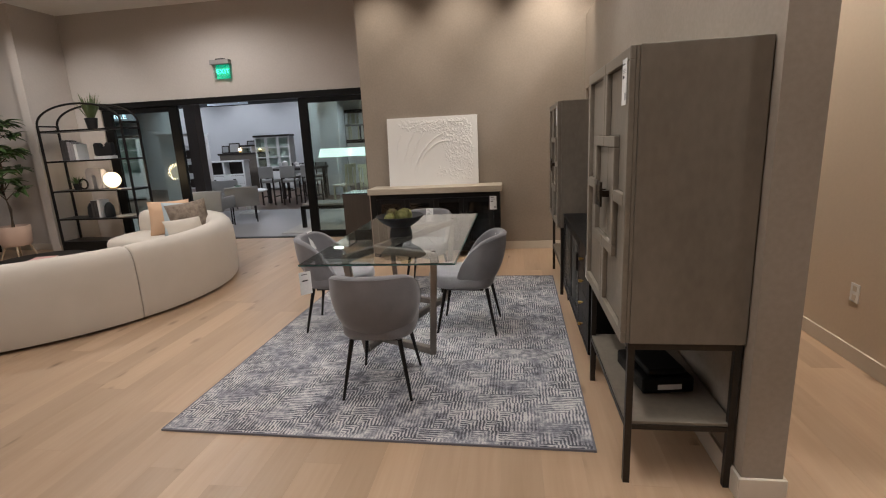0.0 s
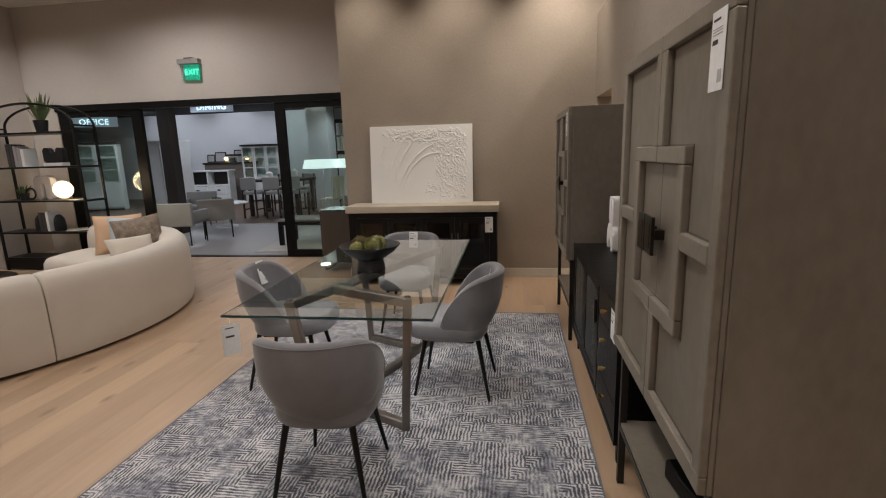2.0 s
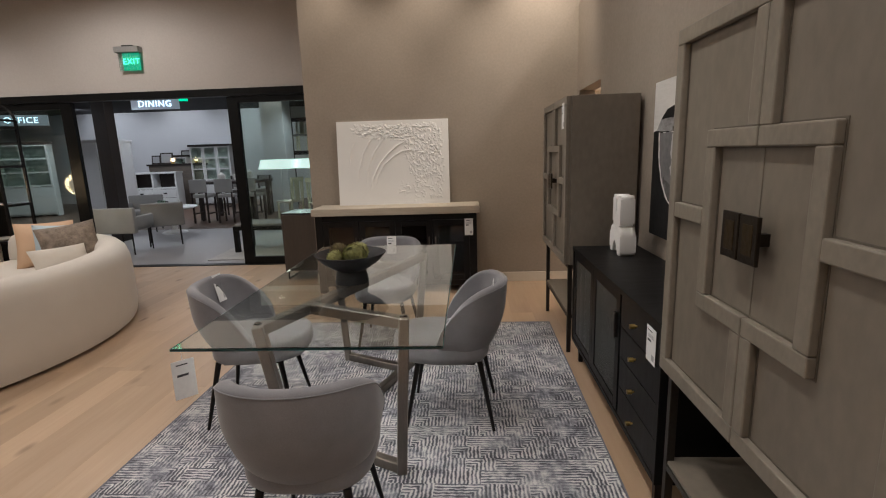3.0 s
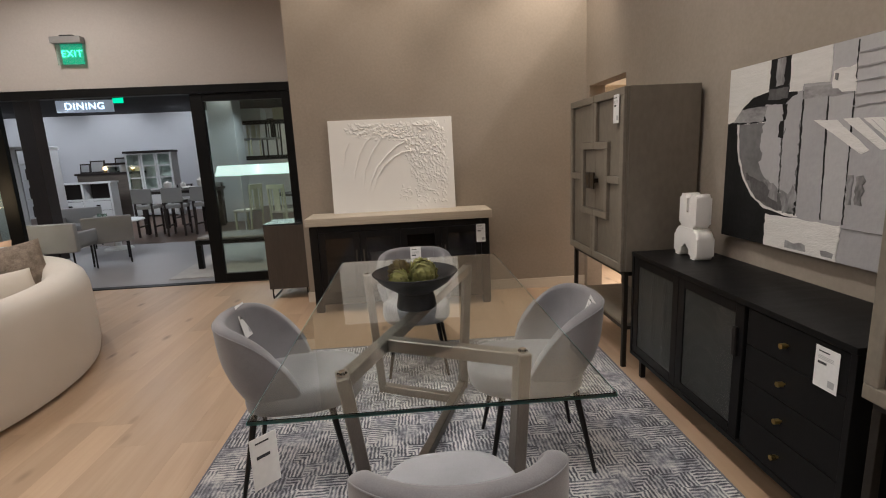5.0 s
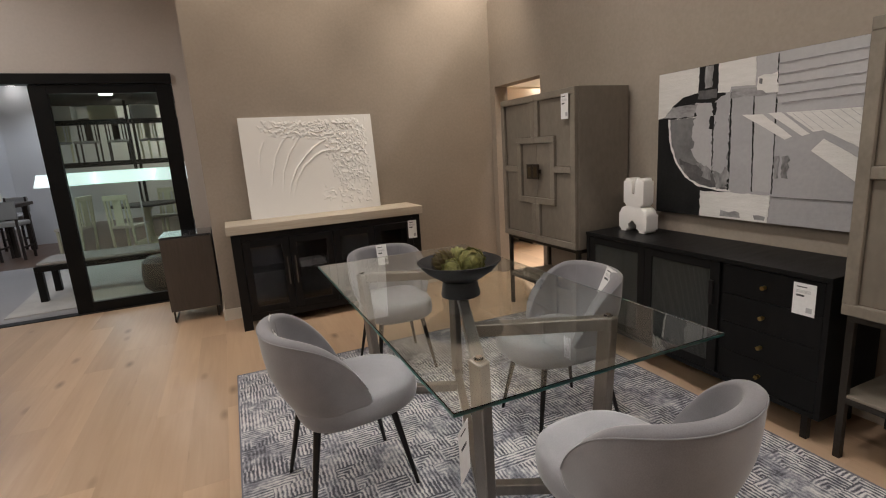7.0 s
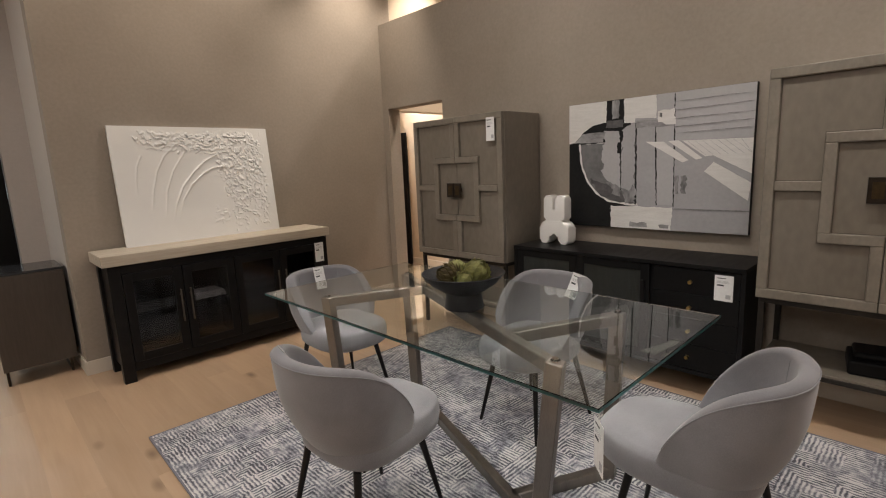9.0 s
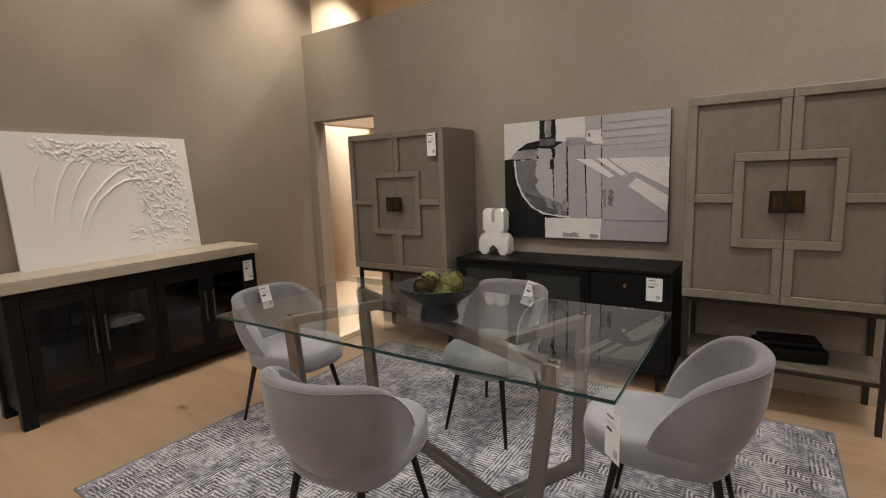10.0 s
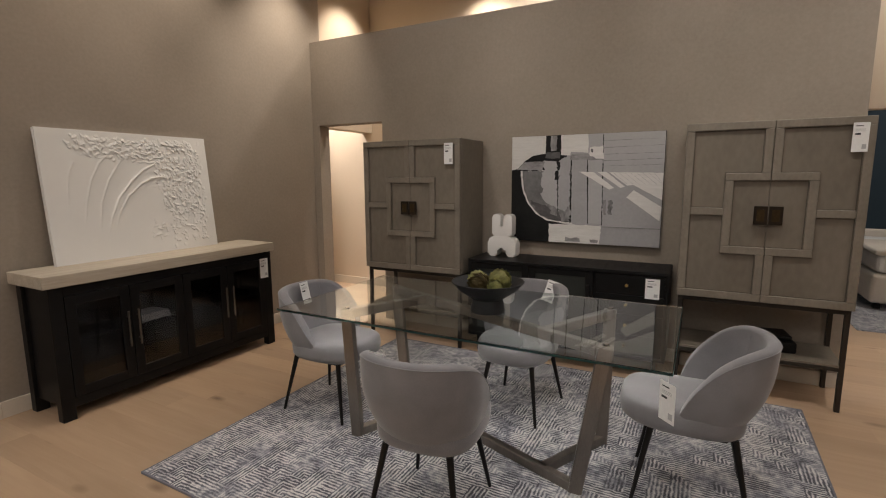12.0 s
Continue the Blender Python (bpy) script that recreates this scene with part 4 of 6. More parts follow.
# ---- white relief canvas leaning on the wall ----
def relief_canvas():
    W, H, T = 1.19, 0.885, 0.036
    th = thing("relief_canvas", pose(-1.015, 6.418, 0.9055, -5.2, 0, 0.6), "white textured plaster relief canvas leaning on the wall", "artwork")
    nx, nz = 360, 268
    strokes = ((0.003, ((0.105, 0.43), (0.11, 0.55), (0.125, 0.66), (0.155, 0.75))),
               (0.0045, ((0.175, 0.3), (0.195, 0.45), (0.235, 0.62), (0.29, 0.75), (0.36, 0.84))),
               (0.005, ((0.25, 0.25), (0.275, 0.45), (0.33, 0.62), (0.41, 0.77))),
               (0.0075, ((0.29, 0.19), (0.32, 0.33), (0.375, 0.48), (0.46, 0.61), (0.54, 0.7), (0.62, 0.755))),
               (0.0075, ((0.325, 0.2), (0.365, 0.36), (0.43, 0.49), (0.52, 0.59), (0.58, 0.63), (0.645, 0.645))))
    gu, gv = np.meshgrid(np.linspace(0, 1, nx + 1), np.linspace(0, 1, nz + 1), indexing="ij")
    field = np.zeros_like(gu)
    for amp, pts in strokes:
        near, along = np.full_like(gu, 9.0), np.zeros_like(gu)
        for i, ((ax, ay), (bx_, by)) in enumerate(zip(pts, pts[1:])):
            dx, dy = (bx_ - ax) * W, (by - ay) * H
            t = np.clip(((gu - ax) * W * dx + (gv - ay) * H * dy) / (dx * dx + dy * dy), 0, 1)
            dist = np.hypot((gu - ax) * W - t * dx, (gv - ay) * H - t * dy)
            along = np.where(dist < near, (i + t) / (len(pts) - 1), along)
            near = np.minimum(near, dist)
        field += amp * np.clip(along * 3.0, 0.15, 1.0) * (np.exp(-(near / 0.006) ** 2) + 0.35 * np.exp(-(near / 0.028) ** 2))
    # dabs of thick plaster: each rises along its length to a crisp lip
    rnd = random.Random(31)
    dabs = np.zeros_like(gu)
    placed = 0
    while placed < 760:
        u, v = rnd.uniform(0.1, 0.97), rnd.uniform(0.03, 0.97)
        top = smooth01((v - 0.74 - 0.16 * abs(u - 0.5)) / 0.08) * smooth01((u - 0.1) / 0.12)
        right = smooth01((u - 0.6 - 0.12 * (0.55 - v)) / 0.08) * (0.35 + 0.65 * smooth01((v - 0.12) / 0.35))
        lower = 0.4 * smooth01((u - 0.5) / 0.1) * smooth01((0.34 - v) / 0.1) * smooth01((v - 0.08) / 0.06)
        thick = max(top, right, lower) * smooth01((0.965 - u) / 0.05) * smooth01((0.97 - v) / 0.03)
        if rnd.random() > thick:
            continue
        placed += 1
        turn = radians(-8 - 48 * smooth01((u - 0.45) / 0.35) + rnd.uniform(-55, 55))
        long_, wide = rnd.uniform(0.008, 0.022), rnd.uniform(0.006, 0.0125)
        amp = rnd.uniform(0.0035, 0.0125) * (0.45 + 0.55 * thick)
        du, dv = (gu - u) * W, (gv - v) * H
        p = du * math.cos(turn) + dv * math.sin(turn)
        q = -du * math.sin(turn) + dv * math.cos(turn) + 0.25 * p * p / long_
        inside = np.clip((1.12 - (p / long_) ** 2 - (q / wide) ** 2) / 0.22, 0, 1)
        lip = np.clip(0.12 + 0.88 * (0.5 - 0.5 * q / wide), 0, 1.0)
        dabs = np.maximum(dabs, amp * inside * lip)
    field += dabs

    def height(i, j):
        """Height of the plaster at the grid point i, j."""
        u, v = gu[i, j], gv[i, j]
        return field[i, j] * (0.85 + 0.35 * noise.noise((u * 30, v * 30, 2.0))) + 0.0008 * noise.noise((u * 9, v * 7, 3))

    bm = bmesh.new()
    soft_grid(range(nx + 1), range(nz + 1), lambda i, j: Vector(((i / nx - 0.5) * W, -height(i, j), j / nz * H)), bm)
    face = part("relief_face", bm, M_PLASTER, th, "thick sculpted white plaster", smooth=True)
    face.data.set_sharp_from_angle(angle=radians(80))
    part("stretcher", box((-W / 2, 0.0015, 0), (W / 2, T, H), 0.002), M_PLASTER, th)


relief_canvas()


# ---- abstract painting on the partition ----
def abstract_painting():
    W, H, T = 1.205, 0.885, 0.04
    th = thing("abstract_painting", pose(0.925 - T, 4.256, 0.912, 0, 0, -90), "black, white and grey abstract painting hung above the credenza", "painting")
    ink = surf("black_acrylic", (0.009, 0.009, 0.009), (0.016, 0.016, 0.016), 0.6, scale=6, grain=50, bump=0.1, spec=0.15)
    pale = surf("grey_acrylic", (0.37, 0.36, 0.365), (0.31, 0.302, 0.308), 0.6, scale=5, grain=40, bump=0.25)
    paler = surf("light_grey_acrylic", (0.42, 0.41, 0.412), (0.36, 0.35, 0.354), 0.6, scale=5, grain=40, bump=0.25)
    chalk = surf("white_impasto", (0.74, 0.72, 0.69), (0.62, 0.6, 0.57), 0.65, scale=9, grain=60, stretch=(1, 6, 6), bump=0.6)
    mid = surf("smoky_acrylic", (0.2, 0.195, 0.195), (0.09, 0.088, 0.088), 0.6, scale=4, grain=30, bump=0.25)
    smear = surf("scraped_acrylic", (0.36, 0.35, 0.35), (0.04, 0.04, 0.04), 0.6, scale=16, grain=60, stretch=(1, 1, 0.4), bump=0.4)
    smear2 = surf("scraped_grey_acrylic", (0.4, 0.39, 0.39), (0.14, 0.137, 0.137), 0.6, scale=14, grain=70, stretch=(0.5, 1, 1), bump=0.4)
    smoke = surf("smoke_acrylic", (0.12, 0.117, 0.117), (0.03, 0.029, 0.029), 0.6, scale=10, grain=60, bump=0.3)
    part("canvas", box((0, 0, 0), (W, T, H), 0.002), ink, th)
    level = [0]

    def patch(pts, material, rough_edge=0.0, seed=1):
        """Paint laid on the canvas: points as shares of width and height from the top left."""
        level[0] += 1
        rnd = random.Random(seed + level[0])
        fine = []
        n = len(pts)
        for i in range(n):
            (ax, ay), (bx_, by) = pts[i], pts[(i + 1) % n]
            k = max(1, int(math.hypot(bx_ - ax, by - ay) / 0.02)) if rough_edge else 1
            for j in range(k):
                f = j / k
                e = rough_edge if 0.02 < ax + (bx_ - ax) * f < 0.98 and 0.02 < ay + (by - ay) * f < 0.98 else 0
                fine.append((ax + (bx_ - ax) * f + rnd.uniform(-e, e), ay + (by - ay) * f + rnd.uniform(-e, e)))
        z = 0.0001 * level[0]
        bm = slab([(min(0.999, max(0.001, x)) * W, (1 - min(0.999, max(0.001, y))) * H) for x, y in fine], z + 0.0005)
        bmesh.ops.transform(bm, matrix=Matrix(((1, 0, 0, 0), (0, 0, -1, 0.0), (0, 1, 0, 0), (0, 0, 0, 1))), verts=bm.verts[:])
        bmesh.ops.triangulate(bm, faces=[f for f in bm.faces if len(f.verts) > 4])
        return part("paint_patch", bm, material, th)

    def rect(x0, y0, x1, y1, material, e=0.0, seed=1):
        return patch([(x0, y0), (x1, y0), (x1, y1), (x0, y1)], material, e, seed)

    def curve(cx, cy, rx, ry, a0, a1, k=16):
        return [(cx + rx * math.cos(radians(a0 + (a1 - a0) * i / k)), cy + ry * math.sin(radians(a0 + (a1 - a0) * i / k))) for i in range(k + 1)]

    ARC = [(0.067, 0.325), (0.071, 0.413), (0.084, 0.52), (0.121, 0.637), (0.182, 0.734), (0.263, 0.795), (0.391, 0.82)]
    patch([(0.391, 0.0), (1.0, 0.0), (1.0, 1.0), (0.622, 1.0), (0.622, 0.85), (0.391, 0.82)], pale)
    rect(0.533, 0.0, 1.000, 0.345, paler, 0.002)
    # smoky half disc with a chalk rim
    patch(ARC + [(0.444, 0.82), (0.444, 0.32)], chalk, 0.003)
    patch([(x + 0.012, y - 0.014 * (i / 6)) for i, (x, y) in enumerate(ARC)] + [(0.444, 0.8), (0.444, 0.325)], mid, 0.002)
    patch([(0.133, 0.6), (0.231, 0.64), (0.355, 0.72), (0.417, 0.76), (0.417, 0.8), (0.284, 0.785), (0.204, 0.735)], smoke, 0.01)
    # scraped upright boards
    patch([(0.234, 0.238), (0.331, 0.238), (0.337, 0.695), (0.311, 0.7), (0.284, 0.66), (0.258, 0.64), (0.222, 0.577), (0.226, 0.476)], paler, 0.013)
    patch([(0.339, 0.231), (0.418, 0.193), (0.422, 0.72), (0.391, 0.74), (0.341, 0.69)], pale, 0.011)
    patch([(0.427, 0.23), (0.527, 0.222), (0.542, 0.807), (0.434, 0.812)], pale, 0.003)
    patch([(0.535, 0.234), (0.622, 0.223), (0.636, 0.808), (0.551, 0.807)], paler, 0.003)
    for x0, x1, y0, y1, wd in ((0.333, 0.338, 0.24, 0.7, 0.0022), (0.422, 0.428, 0.19, 0.81, 0.0042), (0.53, 0.546, 0.22, 0.81, 0.0028), (0.627, 0.637, 0.01, 0.82, 0.0022)):
        patch([(x0 - wd, y0), (x0 + wd, y0), (x1 + wd, y1), (x1 - wd, y1)], ink, 0.0022)
    rect(0.313, 0.33, 0.334, 0.41, ink, 0.005)
    patch([(0.337, 0.68), (0.391, 0.7), (0.422, 0.66), (0.424, 0.8), (0.373, 0.8)], smear, 0.014)
    patch([(0.249, 0.63), (0.302, 0.66), (0.333, 0.67), (0.329, 0.74), (0.293, 0.72)], smear, 0.012)
    # chalk corner, black bar and dark arch
    patch([(0., 0.0), (0.248, 0.0), (0.246, 0.181), (0.142, 0.191), (0.091, 0.242), (0.038, 0.307), (0., 0.317)], chalk, 0.003)
    patch([(0.106, 0.227), (0.156, 0.185), (0.246, 0.165), (0.245, 0.0), (0.351, 0.0), (0.35, 0.17), (0.337, 0.24), (0.241, 0.232)], ink, 0.003)
    rect(0.280, 0.004, 0.321, 0.143, smear, 0.004)
    patch([(0.245, 0.152), (0.35, 0.157), (0.342, 0.215), (0.242, 0.21)], smoke, 0.004)
    patch([(0.091, 0.242), (0.241, 0.236), (0.222, 0.318), (0.042, 0.313)], smear2, 0.003)
    patch([(0.351, 0.0), (0.529, 0.0), (0.533, 0.167), (0.419, 0.158), (0.416, 0.187), (0.351, 0.183)], chalk, 0.003)
    patch([(0.424, 0.17), (0.625, 0.18), (0.627, 0.235), (0.423, 0.228)], smear2, 0.004)
    patch([(0.543, 0.118), (0.63, 0.111), (0.631, 0.23), (0.543, 0.2)], chalk, 0.006)
    rect(0.546, 0.135, 0.568, 0.165, smear, 0.006)
    # slanting pale sails
    patch([(0.477, 0.335), (0.574, 0.343), (0.706, 0.482), (0.677, 0.498)], chalk, 0.001)
    patch([(0.599, 0.341), (0.654, 0.34), (0.774, 0.471), (0.745, 0.482)], chalk, 0.001)
    patch([(0.672, 0.344), (1.0, 0.351), (1.0, 0.585), (0.824, 0.456), (0.787, 0.462)], chalk, 0.001)
    patch([(0.828, 0.501), (1.0, 0.645), (0.99, 0.765), (0.785, 0.565)], chalk, 0.001)
    for k in range(8):
        f = 0.035 * k
        patch([(0.7 + f, 0.352), (0.7025 + f, 0.352), (min(1.0, 0.79 + f), 0.45), (min(0.998, 0.7875 + f), 0.45)], paler)
    rect(0.643, 0.592, 0.662, 0.724, smear, 0.005)
    rect(0.670, 0.592, 0.700, 0.724, smear, 0.006)
    patch([(0.281, 0.825), (0.634, 0.826), (0.628, 0.998), (0.282, 0.998)], chalk, 0.004)
    rect(0.395, 0.952, 0.5, 0.985, smear2, 0.009)
    rect(0.57, 0.956, 0.615, 0.985, smear2, 0.009)
    rect(0.639, 0.834, 1.000, 0.838, mid, 0.0015)
    for y0, y1 in ((0.064, 0.06), (0.125, 0.116), (0.184, 0.18), (0.241, 0.23), (0.287, 0.28)):
        patch([(0.632, y0 - 0.002), (0.84, (y0 + y1) / 2 - 0.0015), (0.995, y1 - 0.002), (0.995, y1 + 0.002), (0.84, (y0 + y1) / 2 + 0.002), (0.632, y0 + 0.004)], smear2, 0.0025, 7)


abstract_painting()

# price tags on the dining display
TAG = "white printed price tag card"
price_tag(pose(0.444, 2.012, 1.757, 0, 0, -90), 0.075, 0.165, TAG + " on the tall cabinet door")
price_tag(pose(0.42, 4.637, 1.737, 0, 0, -90), 0.08, 0.17, TAG + " on the tall cabinet door")
price_tag(pose(0.474, 3.055, 0.745, 0, 0, -90), 0.094, 0.145, TAG + " on the credenza drawers")
price_tag(pose(-0.225, 6.103, 0.775, 0, 0, 0), 0.085, 0.17, TAG + " on the console door")
price_tag(pose(-0.11, 3.60, 0.792, -14, 14, -94), 0.075, 0.15, TAG + " hanging inside the chair back")
price_tag(pose(-0.85, 5.05, 0.79, -13, 0, 2), 0.075, 0.15, TAG + " hanging inside the chair back")
price_tag(pose(-1.69, 3.875, 0.79, -13, 0, 80), 0.075, 0.16, TAG + " hanging inside the chair back")
tt = price_tag_both(pose(-1.3, 2.86, 0.715, 0, 0, 225), 0.078, 0.15, TAG + " hanging under the glass table corner")
part("cord", rod([(0, 0.0006, -0.004), (0, 0.0006, 0.0385)], 0.001, 6), M_CARD, tt)


# ---- lounge corner ----
SOFA_C, SOFA_R = Vector((-5.1, 4.6, 0)), 1.9


def curved_sofa(a0, a1, label):
    """One half of the curved sofa: a0 to a1 degrees round its centre."""
    th = thing("curved_sofa", pose(SOFA_C.x, SOFA_C.y, 0), label, "sofa", "curved sofa halves")
    span = a1 - a0
    n = 44

    def sweep(profile, inset_deg, round_deg, name, material, mid):
        us = [inset_deg + (span - 2 * inset_deg) * (0.5 - 0.5 * math.cos(math.pi * i / n)) for i in range(n + 1)]

        def fn(u, q):
            edge = min(u - inset_deg, span - inset_deg - u) / round_deg
            k = 1.0 if edge >= 1 else 0.93 + 0.07 * math.sqrt(max(0.0, 1 - (1 - edge) ** 2))
            r = mid[0] + (q[0] - mid[0]) * k
            z = mid[1] + (q[1] - mid[1]) * k if q[1] > mid[1] else q[1]
            a = radians(a0 + u)
            return Vector((r * math.cos(a), r * math.sin(a), z))

        bm, g = soft_grid(us, profile + [profile[0]], fn)
        bmesh.ops.remove_doubles(bm, verts=bm.verts[:], dist=0.0005)
        bmesh.ops.holes_fill(bm, edges=[e for e in bm.edges if e.is_boundary], sides=0)
        part(name, bm, material, th, smooth=True)

    R = SOFA_R
    back = [(R - 0.03, 0.022), (R + 0.018, 0.03), (R + 0.034, 0.1), (R + 0.034, 0.25), (R + 0.034, 0.42), (R + 0.026, 0.56), (R + 0.002, 0.64), (R - 0.045, 0.688), (R - 0.11, 0.7), (R - 0.19, 0.685), (R - 0.235, 0.645), (R - 0.26, 0.57), (R - 0.27, 0.44), (R - 0.26, 0.3), (R - 0.25, 0.03)]
    seat = [(R - 0.22, 0.13), (R - 0.22, 0.4), (R - 0.28, 0.425), (R - 0.6, 0.44), (R - 0.88, 0.435), (R - 0.95, 0.42), (R - 0.99, 0.38), (R - 1.0, 0.3), (R - 0.99, 0.2), (R - 0.96, 0.14), (R - 0.9, 0.12)]
    base = [(R - 0.11, 0.0), (R - 0.11, 0.11), (R - 0.9, 0.11), (R - 0.9, 0.0)]
    sweep(back, 0.12, 2.2, "backrest", M_BOUCLE, (R - 0.12, 0.35))
    sweep(seat, 0.4, 3.0, "seat_cushion", M_BOUCLE, (R - 0.6, 0.28))
    sweep(base, 1.5, 0.1, "plinth", M_PLINTH, (R - 0.5, 0.05))
    return th


M_PLINTH = surf("dark_plinth", (0.05, 0.04, 0.03), None, 0.7)
curved_sofa(-24.0, 97, "cream boucle curved sofa half with scatter cushions, seen from behind")
curved_sofa(-128, -24.0, "cream boucle curved sofa half on a dark plinth")


def cushion(m, w, h, d, material, label, fringe=False):
    """A square scatter cushion in its x-z plane."""
    bm = bmesh.new()
    n = 16
    us = [-1 + 2 * i / n for i in range(n + 1)]

    def fn(side):
        def f(u, v):
            t = ((1 - abs(u) ** 2.4) * (1 - abs(v) ** 2.4)) ** 0.5 if abs(u) < 1 and abs(v) < 1 else 0.0
            pinch_x = 1 - 0.07 * (1 - v * v)
            pinch_z = 1 - 0.07 * (1 - u * u)
            wr = 0.006 * noise.noise((u * 3, v * 3, side * 5.0)) * t
            return Vector((u * w / 2 * pinch_x, side * (d / 2 * t + wr), h / 2 + v * h / 2 * pinch_z))
        return f

    soft_grid(us, us, fn(1), bm)
    soft_grid(us, us, fn(-1), bm)
    bmesh.ops.remove_doubles(bm, verts=bm.verts[:], dist=0.001)
    ob = tagged(part("scatter_cushion", bm, material, smooth=True), label, "cushion", "scatter cushions on the sofa")
    ob.matrix_world = m
    return ob


M_PEACH = surf("peach_linen", (0.68, 0.46, 0.3), (0.6, 0.4, 0.26), 0.9, grain=220, bump=0.2)
M_SKY = surf("pale_blue_linen", (0.48, 0.56, 0.6), (0.42, 0.5, 0.54), 0.9, grain=220, bump=0.2)
M_FUR = surf("brown_fur", (0.4, 0.32, 0.25), (0.11, 0.085, 0.065), 0.95, scale=18, grain=130, bump=0.9)
M_CREAMC = surf("cream_linen", (0.62, 0.56, 0.48), None, 0.9, grain=220, bump=0.2)
cushion(pose(-4.47, 5.8, 0.43, -14, 0, 28), 0.5, 0.46, 0.17, M_PEACH, "peach linen scatter cushion on the cream sofa")
cushion(pose(-4.26, 5.76, 0.43, -16, 4, 44), 0.45, 0.44, 0.15, M_SKY, "pale blue linen scatter cushion on the cream sofa")
cushion(pose(-4.03, 5.66, 0.43, -16, -6, 46), 0.48, 0.46, 0.16, M_FUR, "brown faux fur scatter cushion on the cream sofa")
cushion(pose(-3.92, 5.4, 0.43, -30, 0, 62), 0.46, 0.3, 0.14, M_CREAMC, "cream linen lumbar cushion on the cream sofa")
cushion(pose(-5.05, 3.25, 0.43, 18, 0, 180), 0.5, 0.36, 0.16, M_CREAMC, "cream linen lumbar cushion on the cream sofa")

ct = thing("coffee_table", pose(-5.35, 4.75, 0), "low round dark wood coffee table in the sofa's curve", "table")
part("tabletop", lathe([(0, 0.33), (0.44, 0.33), (0.46, 0.34), (0.46, 0.365), (0.45, 0.375), (0, 0.375)], 48), M_ESPRESSO, ct, smooth=True)
part("pedestal", lathe([(0, 0), (0.26, 0), (0.26, 0.02), (0.2, 0.05), (0.18, 0.33), (0, 0.33)], 36), M_ESPRESSO, ct, smooth=True)
M_PINK = surf("pink_cover", (0.6, 0.3, 0.27), (0.55, 0.4, 0.37), 0.5, scale=8, bump=0.02)
mg = thing("magazine", pose(-5.3, 4.7, 0.3755, 0, 0, 24), "pink covered magazine lying on the coffee table", "magazine")
part("pages", box((-0.11, -0.145, 0), (0.11, 0.145, 0.008), 0.001), M_CARD, mg)
part("cover", box((-0.112, -0.147, 0.0082), (0.112, 0.147, 0.0095)), M_PINK, mg)


# ---- arched etagere ----
def etagere():
    th = thing("arched_shelf", pose(-6.41, 6.72, 0), "tall black metal etagere with an arched top", "shelf unit")
    w, d, spring = 0.71, 0.34, 1.98
    for y in (0, d):
        for s in (-1, 1):
            part("post", box((s * w - 0.014, y - 0.014, 0), (s * w + 0.014, y + 0.014, spring), 0.002), M_BLACKMETAL, th)
        pts = [(w * math.cos(math.pi * i / 28), y, spring + 0.29 * math.sin(math.pi * i / 28)) for i in range(29)]
        part("arch", rod(pts, 0.016, 8), M_BLACKMETAL, th, smooth=True)
    for s in (-1, 1):
        part("end_bar", box((s * w - 0.012, 0.014, spring - 0.02), (s * w + 0.012, d - 0.014, spring + 0.004), 0.002), M_BLACKMETAL, th)
        for z in LEVELS:
            part("side_bar", box((s * w - 0.012, 0.014, z - 0.03), (s * w + 0.012, d - 0.014, z - 0.0005), 0.002), M_BLACKMETAL, th)
    for z in LEVELS:
        part("shelf_board", box((-w + 0.015, -0.012, z - 0.024), (w - 0.015, d + 0.012, z), 0.002), M_ESPRESSO, th)
    part("base_box", box((-w + 0.015, 0.0, 0.02), (w - 0.015, d, 0.155), 0.003), M_ESPRESSO, th)


LEVELS = (0.18, 0.545, 0.985, 1.445, 1.9)
etagere()
SY = 6.88


def simple(name, bm, material, m, label, category, smooth=True, group=""):
    ob = tagged(part(name, bm, material, smooth=smooth), label, category, group)
    ob.matrix_world = m
    return ob


M_LEAF = surf("green_leaf", (0.075, 0.13, 0.035), (0.035, 0.07, 0.02), 0.45, scale=9, grain=60, bump=0.1)
M_LEAFPALE = surf("aloe_leaf", (0.13, 0.17, 0.075), (0.07, 0.1, 0.04), 0.5, scale=9, grain=60, bump=0.1)
M_BARK = surf("brown_bark", (0.12, 0.085, 0.055), (0.06, 0.042, 0.028), 0.9, scale=10, grain=50, bump=0.5)
M_SOIL = surf("dark_soil", (0.03, 0.022, 0.016), None, 0.95, grain=90, bump=0.8)
M_GLOBE = glow("lit_opal_glass", (1.0, 0.82, 0.56), 1.7)


def blade(bm, root, direction, length, width, droop, sections=6, fold=0.15):
    """One long pointed leaf from root."""
    d = Vector(direction).normalized()
    side = d.cross(Vector((0, 0, 1)))
    if side.length < 1e-3:
        side = Vector((1, 0, 0))
    side.normalize()
    p = Vector(root)
    prev = None
    for i in range(sections + 1):
        f = i / sections
        wv = width * math.sin(math.pi * min(1.0, 0.12 + 0.88 * f) ** 0.85) * 0.5 + 0.0008
        up = side.cross(d).normalized()
        cur = [bm.verts.new(p - side * wv + up * wv * fold), bm.verts.new(p), bm.verts.new(p + side * wv + up * wv * fold)]
        if prev:
            bm.faces.new((prev[0], prev[1], cur[1], cur[0]))
            bm.faces.new((prev[1], prev[2], cur[2], cur[1]))
        prev = cur
        p = p + d * (length / sections)
        d = (d + Vector((0, 0, -droop / sections))).normalized()
    return bm


